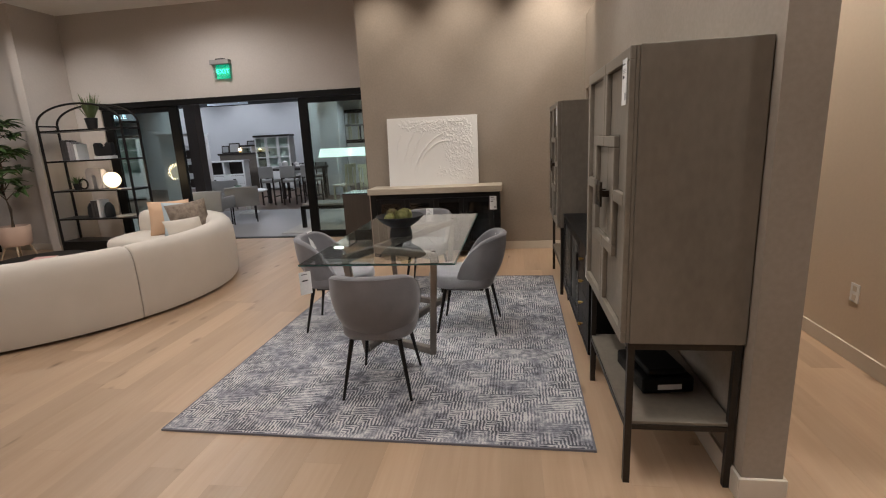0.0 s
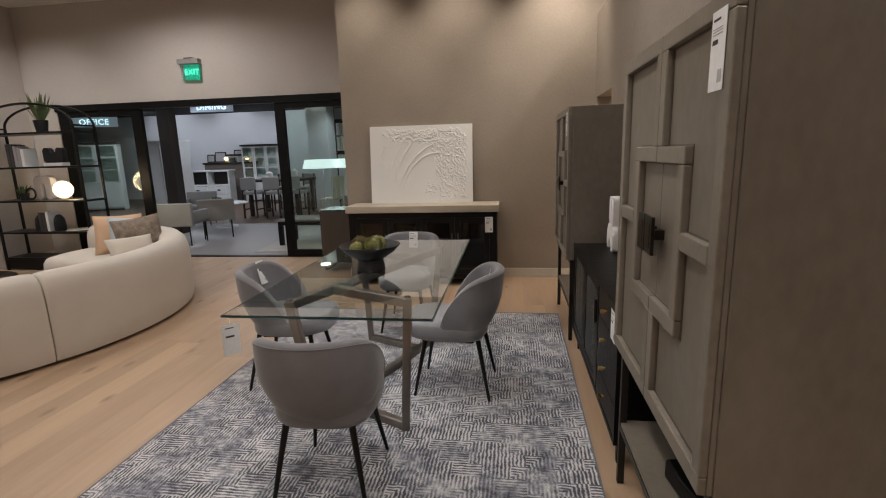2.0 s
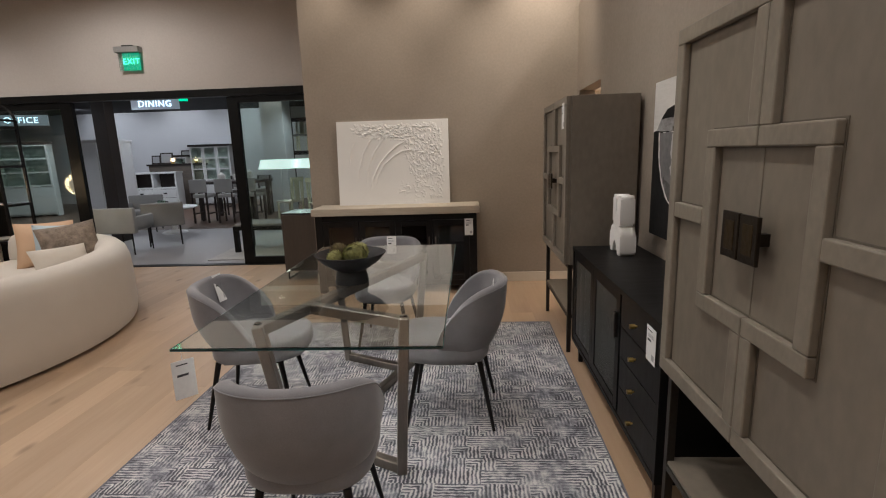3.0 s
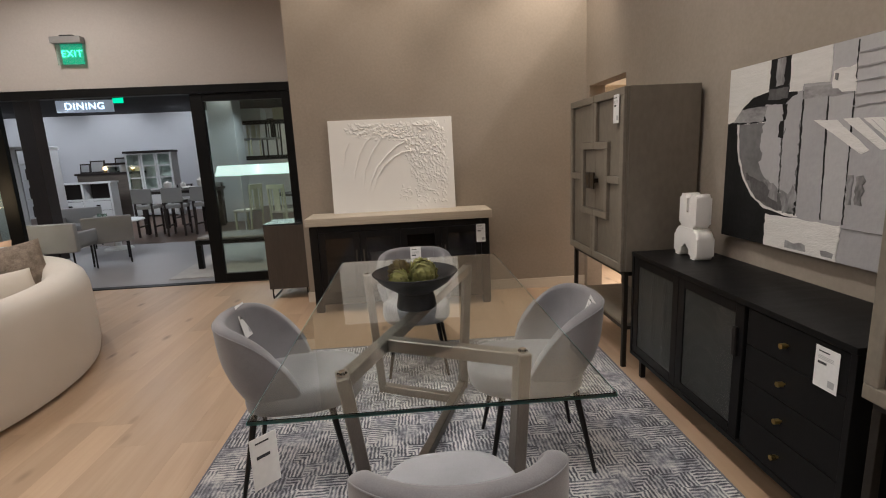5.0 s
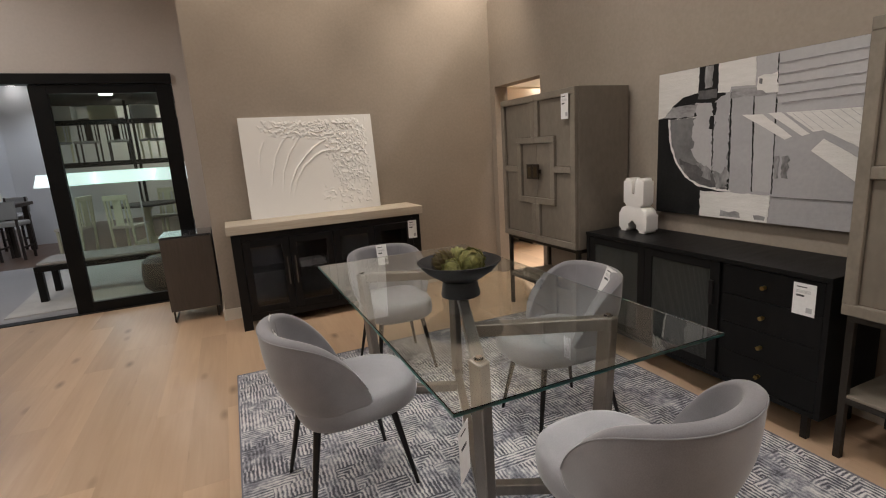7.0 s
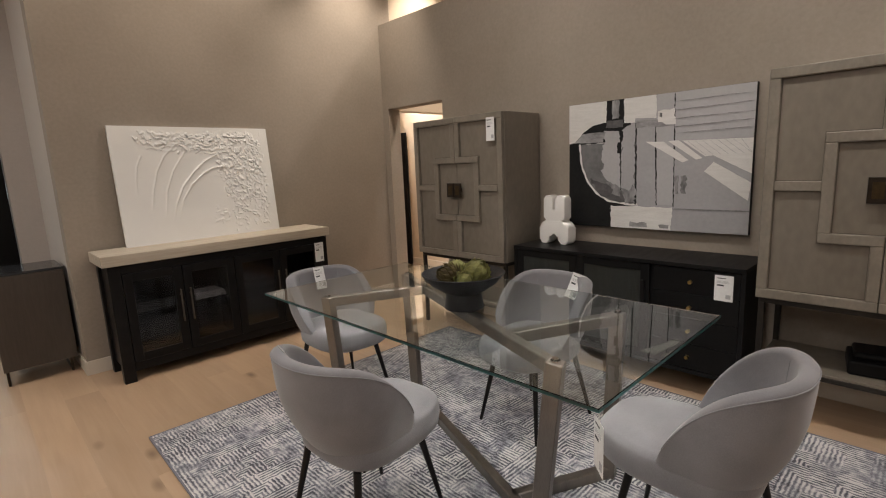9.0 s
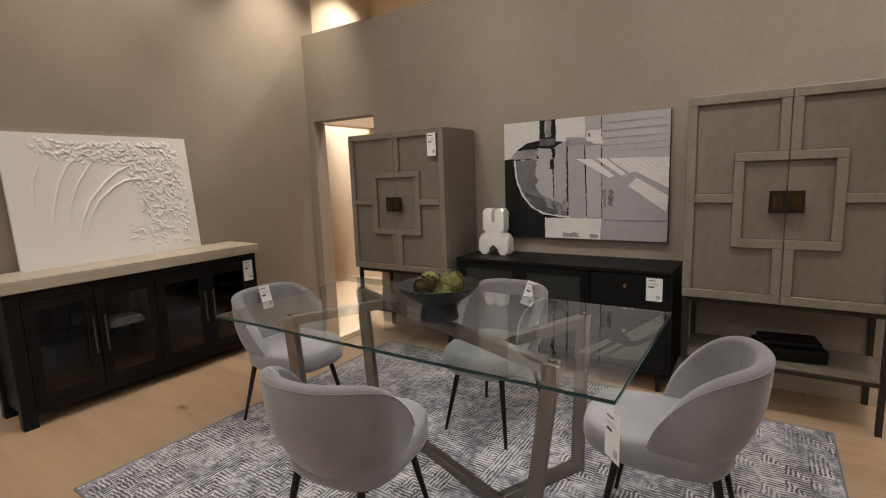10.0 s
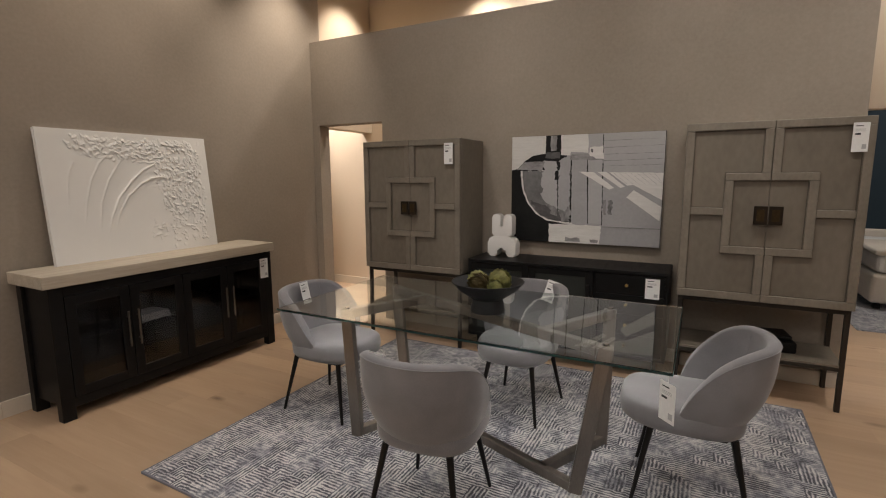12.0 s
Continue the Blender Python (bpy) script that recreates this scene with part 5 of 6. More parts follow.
def potted_blades(name, m, label, pot_r, pot_h, count, length, width, spread, material, seed):
    rnd = random.Random(seed)
    th = thing(name, m, label, "plant")
    part("pot", lathe([(0, 0), (pot_r * 0.75, 0), (pot_r, pot_h * 0.9), (pot_r, pot_h), (pot_r * 0.88, pot_h), (pot_r * 0.84, pot_h * 0.86), (0, pot_h * 0.86)], 24), M_BOWL, th, smooth=True)
    bm = bmesh.new()
    for k in range(count):
        a = rnd.uniform(0, 2 * math.pi)
        s = rnd.uniform(0.1, spread)
        blade(bm, (pot_r * 0.4 * math.cos(a), pot_r * 0.4 * math.sin(a), pot_h * 0.86), (s * math.cos(a), s * math.sin(a), 1), length * rnd.uniform(0.6, 1.0), width * rnd.uniform(0.8, 1.2), 0.25 * s)
    part("leaves", bm, material, th)


potted_blades("potted_aloe", pose(-6.33, SY, 1.9), "spiky green potted plant in a black pot on the shelf", 0.085, 0.16, 44, 0.4, 0.035, 0.75, M_LEAFPALE, 4)
potted_blades("potted_succulent", pose(-6.78, SY - 0.02, 0.985), "small dark green succulent in a pale pot on the shelf", 0.06, 0.1, 24, 0.16, 0.03, 1.6, M_LEAF, 9)


def book(m, w, h, t, material, label):
    th = thing("book", m, label, "book", "books on the shelf")
    part("cover", box((-t / 2, -w / 2, 0), (t / 2, w / 2, h), 0.002), material, th)
    part("pages", box((-t / 2 + 0.003, -w / 2 + 0.004, h), (t / 2 - 0.003, w / 2 - 0.004, h + 0.001)), M_CARD, th)


M_BOOKDARK = surf("dark_book_cloth", (0.05, 0.045, 0.045), None, 0.8, grain=200, bump=0.1)
M_BOOKGREY = surf("grey_book_cloth", (0.33, 0.31, 0.32), None, 0.8, grain=200, bump=0.1)
for x, h, t, mt in ((-6.83, 0.31, 0.05, M_BOOKDARK), (-6.775, 0.3, 0.045, M_BOOKDARK), (-6.72, 0.28, 0.05, M_BOOKGREY), (-6.665, 0.25, 0.05, M_BOOKGREY), (-6.61, 0.24, 0.05, M_CARD)):
    book(pose(x, SY, 1.445), 0.2, h, t - 0.004, mt, "cloth bound book standing on the black shelf")
for x, h, t, mt in ((-6.52, 0.27, 0.05, M_BOOKDARK), (-6.465, 0.27, 0.05, M_BOOKDARK), (-6.41, 0.27, 0.045, M_CARD)):
    book(pose(x, SY, 0.545), 0.2, h, t - 0.004, mt, "cloth bound book standing between black bookends")
be = thing("bookends", pose(-6.47, SY, 0.545), "rounded black bookends on the shelf", "bookends")
for s in (-1, 1):
    bm = lathe([(0, 0), (0.13, 0), (0.13, 0.09), (0.115, 0.17), (0.06, 0.22), (0, 0.23)], 24)
    bmesh.ops.transform(bm, matrix=Matrix.Translation((s * 0.15, 0, 0)) @ Matrix.Diagonal((0.5, 0.6, 1, 1)), verts=bm.verts[:])
    part("bookend", bm, M_BOWL, be, smooth=True)
bm = arch_form(0.3, 0.2, 0.08, 0.1, True)
simple("abstract_black_sculpture", bm, M_BOWL, pose(-6.2, SY, 1.49, 0, 0, 90), "black abstract sculpture on a pale block", "sculpture")
simple("pale_block", box((-0.15, -0.06, 0), (0.15, 0.06, 0.044), 0.004), M_CARD, pose(-6.2, SY, 1.4455), "pale rectangular block under a black sculpture", "block", smooth=False)
bm = arch_form(0.27, 0.33, 0.1, 0.1, False)
simple("arched_vase", bm, M_BOOKGREY, pose(-6.47, SY + 0.03, 0.985, 0, 0, 90), "grey ceramic arched vase on the shelf", "vase")
bm = bmesh.new()
ringp = [(0.075 * math.cos(2 * math.pi * i / 28), 0, 0.09 + 0.075 * math.sin(2 * math.pi * i / 28)) for i in range(29)]
simple("black_ring", rod(ringp, 0.013, 8), M_BLACKMETAL, pose(-6.63, SY - 0.06, 0.985), "black ring ornament standing on the shelf", "ornament")
lamp = thing("globe_lamp", pose(-6.17, SY, 0.985), "lit opal glass globe table lamp on the shelf", "lamp")
part("lamp_base", lathe([(0, 0), (0.06, 0), (0.06, 0.012), (0.03, 0.016), (0, 0.016)], 24), M_BRASS, lamp, smooth=True)
part("globe", lathe([(0.12 * math.sin(math.pi * i / 20), 0.135 - 0.12 * math.cos(math.pi * i / 20)) for i in range(21)], 36), M_GLOBE, lamp, "glowing opal glass globe", smooth=True)
simple("tray", lathe([(0, 0), (0.17, 0), (0.19, 0.018), (0.183, 0.02), (0.165, 0.006), (0, 0.006)], 32), M_BLEACH, pose(-5.98, SY, 0.545), "shallow pale wooden tray on the shelf", "tray")
blp = bpy.data.lights.new("globe_lamp_light", "POINT")
blp.energy, blp.color, blp.shadow_soft_size = 34, (1.0, 0.72, 0.4), 0.17
bl = new("globe_lamp_light", blp)
bl.location = (-6.17, SY + 0.0, 1.13)


# ---- tree in a footed pot ----
def indoor_tree():
    rnd = random.Random(21)
    th = thing("potted_tree", pose(-7.62, 6.42, 0), "leafy green indoor tree in a pale footed pot", "plant")
    part("pot", lathe([(0, 0.2), (0.17, 0.2), (0.2, 0.24), (0.215, 0.48), (0.21, 0.5), (0.19, 0.5), (0.185, 0.46), (0, 0.46)], 36), surf("blush_planter", (0.56, 0.42, 0.34), (0.5, 0.37, 0.3), 0.8, grain=90), th, smooth=True)
    part("soil", lathe([(0, 0.462), (0.18, 0.462), (0.1, 0.472), (0, 0.475)], 20), M_SOIL, th)
    M_LEGS = surf("pale_ash_wood", (0.5, 0.38, 0.26), None, 0.6, grain=40)
    for k in range(4):
        a = radians(45 + 90 * k)
        part("pot_leg", rod([(0.22 * math.cos(a), 0.22 * math.sin(a), 0), (0.14 * math.cos(a), 0.14 * math.sin(a), 0.21)], 0.014, 8, taper=[0.01, 0.016]), M_LEGS, th, smooth=True)
    trunk = [(0, 0, 0.46), (0.02, 0.01, 0.75), (-0.03, 0.0, 1.05), (0.03, 0.02, 1.4), (0.0, 0.0, 1.75), (0.02, 0, 2.0)]
    part("trunk", rod(trunk, 0.02, 8, taper=[0.026, 0.022, 0.019, 0.015, 0.011, 0.006]), M_BARK, th, smooth=True)
    leaves = bmesh.new()
    limbs = bmesh.new()
    for z, count, reach in ((0.98, 2, 0.22), (1.12, 3, 0.26), (1.32, 4, 0.34), (1.5, 5, 0.38), (1.62, 4, 0.34), (1.85, 5, 0.36), (1.98, 4, 0.26), (2.05, 2, 0.14)):
        for k in range(count):
            a = 2 * math.pi * (k + rnd.random() * 0.6) / count + z * 3
            tip = Vector((reach * rnd.uniform(0.6, 1.05) * math.cos(a), reach * rnd.uniform(0.6, 1.05) * math.sin(a), z + rnd.uniform(0.02, 0.14)))
            root = Vector((0, 0, z - 0.08))
            rod([root, root.lerp(tip, 0.5) + Vector((0, 0, 0.03)), tip], 0.006, 5, limbs, taper=[0.008, 0.006, 0.003])
            for q in range(12):
                b = a + rnd.uniform(-2.4, 2.4)
                base = root.lerp(tip, rnd.uniform(0.55, 1.0)) + Vector((0, 0, 0.01))
                blade(leaves, base, (math.cos(b), math.sin(b), rnd.uniform(-0.15, 0.5)), rnd.uniform(0.18, 0.27), rnd.uniform(0.07, 0.1), rnd.uniform(0.5, 1.4), 4, rnd.uniform(-0.5, 0.6))
    part("limbs", limbs, M_BARK, th, smooth=True)
    part("crown", leaves, M_LEAF, th)


indoor_tree()
bc = thing("black_cabinet", pose(-8.2, 6.05, 0, 0, 0, 0), "black side cabinet with a hanging price tag", "cabinet")
part("body", box((-0.3, -0.35, 0.1), (0.3, 0.35, 0.72), 0.004), M_BLACK, bc)
for x in (-0.26, 0.23):
    for y in (-0.31, 0.28):
        part("leg", box((x, y, 0), (x + 0.03, y + 0.03, 0.1), 0.002), M_BLACKMETAL, bc)
for y in (-0.345, 0.002):
    d = part("door", box((0.3, y, 0.11), (0.314, y + 0.343, 0.71), 0.002), M_BLACK, bc)
    part("knob", lathe([(0, 0), (0.01, 0), (0.01, 0.016), (0, 0.016)], 12, centre=(0.322, y + 0.17, 0.42)), M_BRASS, d)
price_tag(pose(-7.884, 6.02, 0.64, 0, 0, 90), 0.085, 0.19, TAG + " on the black cabinet")

# ---- small side cabinet beside the doors ----
sd = thing("side_cabinet", pose(-2.18, 6.70, 0), "small dark wood side cabinet with a glossy top and metal feet", "cabinet")
M_WALNUT = surf("smoked_walnut", (0.062, 0.05, 0.04), (0.038, 0.03, 0.024), 0.42, scale=2, grain=14, stretch=(5, 5, 0.6), bump=0.1)
part("body", box((-0.21, 0.012, 0.11), (0.21, 0.44, 0.785), 0.003), M_WALNUT, sd)
part("top", box((-0.212, 0.0, 0.786), (0.212, 0.442, 0.802), 0.002), surf("gloss_dark_top", (0.03, 0.032, 0.036), None, 0.12, bump=0), sd, "glossy dark top")
for x0, x1 in ((-0.208, 0.208),):
    part("door", box((x0, -0.004, 0.115), (x1, 0.0115, 0.782), 0.002), M_WALNUT, sd)
for x in (-0.19, 0.17):
    f = rod([(x, 0.04, 0.11), (x, 0.04, 0.008), (x, 0.4, 0.008), (x, 0.4, 0.11)], 0.008, 8)
    part("sled_foot", f, M_BRONZE, sd, smooth=True)

# ---- exit sign ----
ex = thing("exit_sign", pose(-4.51, 7.63, 2.585), "lit green exit sign with a grey metal housing", "exit sign")
M_GREY = surf("grey_metal", (0.3, 0.29, 0.28), None, 0.45, metal=0.5, bump=0.02)
part("housing", box((-0.16, -0.09, 0.22), (0.16, 0.0, 0.29), 0.004), M_GREY, ex)
part("mounting_plate", box((-0.07, -0.06, 0.2905), (0.07, 0.0, 0.31), 0.003), M_BLACKMETAL, ex)
gl = part("panel", box((-0.135, -0.05, 0.0), (0.15, -0.042, 0.22), 0.002), clear("edge_lit_acrylic", (0.7, 1.0, 0.9), 0.25), ex, "clear edge-lit acrylic panel")
part("green_face", box((-0.085, -0.041, 0.005), (0.148, -0.038, 0.215)), glow("exit_green", (0.0, 0.42, 0.25), 0.6), ex, "glowing green face")
lettering("exit_letters", "EXIT", 0.1, 0.001, glow("exit_letter_glow", (0.1, 1.0, 0.66), 1.9), pose(0.032, -0.0535, 0.11, 90, 0, 0), ex)

# ---- wall plate in the hall ----
wp = thing("outlet_plate", pose(2.13, 3.243, 0.44, 0, 0, 0), "cream electrical outlet plate on the hall wall", "outlet")
part("plate", box((-0.006, -0.04, -0.06), (0, 0.04, 0.06), 0.002), M_CARD, wp)
for z in (-0.028, 0.028):
    part("socket", box((-0.008, -0.017, z - 0.017), (-0.006, 0.017, z + 0.017), 0.001), M_TRIM, wp)
simple("tall_dark_panel", box((-0.03, -0.17, 0), (0.0, 0.17, 1.87), 0.004), M_BLACK, pose(2.115, 7.72, 0), "tall black panel leaning against the hall wall", "panel", smooth=False)

# ---- bed glimpsed past the partition ----
bd = thing("bed", pose(4.6, 0.3, 0), "upholstered bed with white bedding against a blue wall", "bed")
part("bed_base", box((-1.05, -0.8, 0.08), (1.0, 0.8, 0.4), 0.04, segments=3), M_BOUCLE, bd)
part("mattress", box((-1.0, -0.76, 0.4), (0.95, 0.76, 0.62), 0.06, segments=3), M_CARD, bd)
part("headboard", box((0.93, -0.85, 0.05), (1.0, 0.85, 0.72), 0.03, segments=3), M_BOUCLE, bd)
part("blanket", box((-1.03, -0.79, 0.6), (0.1, 0.79, 0.665), 0.03, segments=3), M_CREAMC, bd)
for x in (-0.98, 0.9):
    for y in (-0.74, 0.68):
        part("leg", box((x, y, 0), (x + 0.06, y + 0.06, 0.08), 0.003), M_ESPRESSO, bd)
simple("bedside_rug", box((-1.5, -1.2, 0), (1.2, 1.2, 0.01), 0.003), M_RUG, pose(4.1, 0.2, 0), "grey patterned rug under the bed", "rug", smooth=False)


# ---- dining shop behind the glass ----
SHOP_Z = 3.12
M_SHOPFLOOR = surf("grey_vinyl_floor", (0.3, 0.285, 0.285), (0.25, 0.238, 0.24), 0.4, scale=1.2, grain=20, stretch=(1, 4, 1), bump=0.04)
M_BROWNFLOOR = surf("brown_wood_floor", (0.14, 0.085, 0.06), (0.09, 0.052, 0.036), 0.4, scale=2, grain=16, stretch=(6, 0.8, 1), bump=0.06)
M_SHOPWALL = surf("cool_white_wall", (0.62, 0.62, 0.64), (0.58, 0.58, 0.6), 0.8, scale=1, grain=40, bump=0.03)
M_SHOPCEIL = surf("black_open_ceiling", (0.012, 0.012, 0.014), None, 0.9, bump=0.05)
M_WHITEWOOD = surf("white_painted_wood", (0.66, 0.66, 0.66), (0.58, 0.58, 0.585), 0.5, scale=4, grain=40, bump=0.05)
M_LINEN = surf("grey_linen", (0.3, 0.29, 0.28), (0.25, 0.24, 0.235), 0.9, grain=200, bump=0.15)
M_IVORY = surf("ivory_painted_wood", (0.6, 0.57, 0.42), (0.52, 0.49, 0.36), 0.5, scale=4, grain=40, bump=0.05)
M_DARKWOOD = surf("dark_brown_wood", (0.03, 0.02, 0.016), (0.018, 0.012, 0.01), 0.5, scale=3, grain=20, stretch=(6, 6, 0.7), bump=0.12)
M_LIT = glow("lit_sign_face", (0.62, 0.82, 1.0), 2.6)
M_LIGHTBOX = glow("light_box_face", (0.3, 0.34, 0.4), 0.45)
M_LAMPLIT = glow("lit_downlight", (1.0, 0.97, 0.92), 6.0)
M_SHADE = glow("lit_fabric_shade", (0.86, 0.97, 0.95), 0.9)
setting("floor_shop", box((-18, 7.8, -0.15), (3.5, 11.2, 0.0)), M_SHOPFLOOR, "grey vinyl aisle floor of the dining shop", "floor")
setting("floor_shop_wood", box((-18, 11.2, -0.15), (3.5, 18.2, 0.002)), M_BROWNFLOOR, "dark brown wood floor of the dining shop", "floor")
setting("floor_threshold", box((-7.3, 7.72, -0.15), (WALL_END, 7.8, -0.001)), M_SHOPFLOOR, "grey threshold strip at the doors", "floor")
setting("wall_shop", box((-18, 18.2, 0), (3.5, 18.35, SHOP_Z)), M_SHOPWALL, "cool white back wall of the dining shop", "wall")
setting("wall_shop_west", box((-18.15, 7.13, 0), (-18, 18.35, SHOP_Z)), M_SHOPWALL, "cool white side wall of the dining shop", "wall")
setting("wall_shop_east", box((3.5, 9.0, 0), (3.65, 18.35, SHOP_Z)), M_SHOPWALL, "cool white side wall of the dining shop", "wall")
setting("wall_shop_front", box((-18, 7.0, 0), (-7.46, 7.8, SHOP_Z)), M_SHOPWALL, "shop side of the showroom wall", "wall")
setting("wall_shop_front_east", box((2.29, 7.8, 0), (3.5, 9.0, SHOP_Z)), M_SHOPWALL, "shop side of the hall wall", "wall")
setting("wall_shop_front_mid", box((-1.79, 7.62, 0), (0.929, 7.8, SHOP_Z)), M_SHOPWALL, "shop side of the showroom wall", "wall")
setting("ceiling_shop", box((-18.15, 7.81, SHOP_Z), (3.65, 18.35, SHOP_Z + 0.2)), M_SHOPCEIL, "black open ceiling of the dining shop", "ceiling")
simple("wooden_post", box((-0.12, -0.12, 0), (0.12, 0.12, SHOP_Z), 0.006), M_DARKWOOD, pose(-6.72, 9.93, 0), "dark brown square wooden post inside the shop", "post", smooth=False)
simple("white_column", box((-0.3, -0.3, 0), (0.3, 0.3, SHOP_Z), 0.01), M_SHOPWALL, pose(-5.3, 14.4, 0.002), "white square column in the shop", "column", smooth=False)
simple("ceiling_beam", box((-0.75, -0.2, 0), (0.75, 0.2, 0.3), 0.01), M_SHOPWALL, pose(-3.9, 10.6, SHOP_Z - 0.42), "white box duct under the shop ceiling", "duct", smooth=False)
for dx, dy in ((-7.25, 13.86), (-8.95, 13.6), (-5.25, 13.86), (-4.2, 11.6), (-3.1, 12.8), (-2.6, 10.6), (-4.0, 15.5), (-11.0, 14.0)):
    simple("shop_ceiling_lamp", lathe([(0, 0), (0.14, 0), (0.15, 0.03), (0.0, 0.03)], 24), M_LAMPLIT, pose(dx, dy, SHOP_Z - 0.031), "round lit ceiling lamp in the shop", "ceiling lamp", group="shop ceiling lamps")


def hanging_sign(m, text, w, h, label):
    th = thing("hanging_sign", m, label, "sign", "hanging shop signs")
    part("sign_board", box((-w / 2, 0, 0), (w / 2, 0.05, h), 0.004), M_LIGHTBOX, th, "dim grey light box")
    lettering("letters", text, h * 0.8, 0.004, M_LIT, pose(0, -0.006, h * 0.48, 90, 0, 0), th)
    for s in (-1, 1):
        part("hanger", rod([(s * w * 0.4, 0.025, h), (s * w * 0.4, 0.025, max(h + 0.01, SHOP_Z - m.translation.z))], 0.006, 6), M_BLACKMETAL, th)


hanging_sign(pose(-8.5, 14.3, 2.8, 0, 0, 8), "DINING", 1.22, 0.28, "grey hanging sign with lit white letters reading DINING")
simple("small_exit_sign", box((-0.11, 0, 0), (0.11, 0.04, 0.13), 0.004), glow("small_exit_green", (0.0, 0.6, 0.3), 1.4), pose(-7.72, 14.3, SHOP_Z - 0.135, 0, 0, 8), "small lit green exit sign under the shop ceiling", "exit sign", smooth=False)
hanging_sign(pose(-14.8, 17.0, 2.72, 0, 0, 20), "OFFICE", 1.5, 0.34, "hanging sign with lit blue-white letters reading OFFICE")


def arm_chair(m, label):
    """Low square-backed shop chair on thin black legs."""
    th = thing("square_back_chair", m, label, "chair", "square backed shop chairs")
    part("backrest", box((-0.32, -0.31, 0.34), (0.32, -0.22, 0.74), 0.02, segments=3), M_LINEN, th, smooth=True)
    part("seat", box((-0.26, -0.23, 0.36), (0.26, 0.28, 0.46), 0.025, segments=3), M_LINEN, th, smooth=True)
    for s in (-1, 1):
        part("arm", box((s * 0.285 - 0.03, -0.24, 0.4), (s * 0.285 + 0.03, 0.24, 0.6), 0.02, segments=3), M_LINEN, th, smooth=True)
        for y in (-0.27, 0.24):
            part("leg", rod([(s * 0.24, y, 0), (s * 0.24, y, 0.37)], 0.012, 6), M_BLACKMETAL, th, smooth=True)


arm_chair(pose(-5.75, 8.75, 0.002, 0, 0, 4), "grey linen square-backed chair on thin black legs")
arm_chair(pose(-5.58, 9.47, 0.002, 0, 0, 32), "grey linen square-backed chair on thin black legs")
arm_chair(pose(-7.0, 11.05, 0.002, 0, 0, 200), "grey linen square-backed chair on thin black legs")
tb = thing("shop_table", pose(-6.2, 10.75, 0), "pale round shop table with glasses", "table")
part("tabletop", lathe([(0, 0.5), (0.46, 0.5), (0.48, 0.515), (0.47, 0.53), (0, 0.53)], 32), M_WHITEWOOD, tb, smooth=True)
part("pedestal", lathe([(0, 0), (0.24, 0), (0.22, 0.03), (0.05, 0.07), (0.05, 0.5), (0, 0.5)], 24), M_WHITEWOOD, tb, smooth=True)
for x, y in ((-6.36, 10.62), (-6.26, 10.58)):
    simple("drinking_glass", lathe([(0, 0), (0.035, 0), (0.042, 0.14), (0.039, 0.14), (0.032, 0.008), (0, 0.008)], 16), M_PANE, pose(x, y, 0.5305), "clear drinking glass on the shop table", "glass")


def pub_stool(m):
    th = thing("counter_stool", m, "dark wood counter stool with a grey back", "stool", "stools round the pub table")
    part("seat", box((-0.2, -0.2, 0.58), (0.2, 0.2, 0.66), 0.02), M_LINEN, th)
    part("backrest", box((-0.2, -0.22, 0.7), (0.2, -0.18, 1.0), 0.015), M_LINEN, th)
    for x in (-0.18, 0.15):
        for y in (-0.21, 0.16):
            part("leg", box((x, y, 0), (x + 0.035, y + 0.035, 1.0 if y < 0 else 0.58), 0.003), M_DARKWOOD, th)
        part("foot_rail", box((x + 0.005, -0.17, 0.2), (x + 0.03, 0.16, 0.23)), M_DARKWOOD, th)


pt = thing("pub_table", pose(-5.95, 13.0, 0.002), "dark wood counter-height pub table laid with white crockery", "table")
part("tabletop", box((-0.75, -0.55, 0.86), (0.75, 0.55, 0.92), 0.006), M_DARKWOOD, pt)
for x in (-0.68, 0.6):
    for y in (-0.48, 0.4):
        part("leg", box((x, y, 0), (x + 0.085, y + 0.085, 0.86), 0.004), M_DARKWOOD, pt)
for x, y, r in ((-6.35, 12.25, 0), (-5.75, 12.2, 5), (-5.2, 12.3, -6), (-6.3, 13.75, 180), (-5.6, 13.75, 175)):
    pub_stool(pose(x, y, 0.002, 0, 0, r))
for x, y, r, h in ((-6.2, 12.9, 0.09, 0.2), (-5.8, 13.0, 0.14, 0.07), (-5.5, 12.9, 0.07, 0.26), (-6.0, 13.2, 0.06, 0.16)):
    simple("white_tureen", lathe([(0, 0), (r * 0.5, 0), (r, h * 0.45), (r * 0.9, h * 0.75), (r * 0.3, h * 0.9), (0.0, h)], 20), M_CERAMIC, pose(x, y, 0.922), "white lidded crockery on the pub table", "crockery", group="crockery on the pub table")


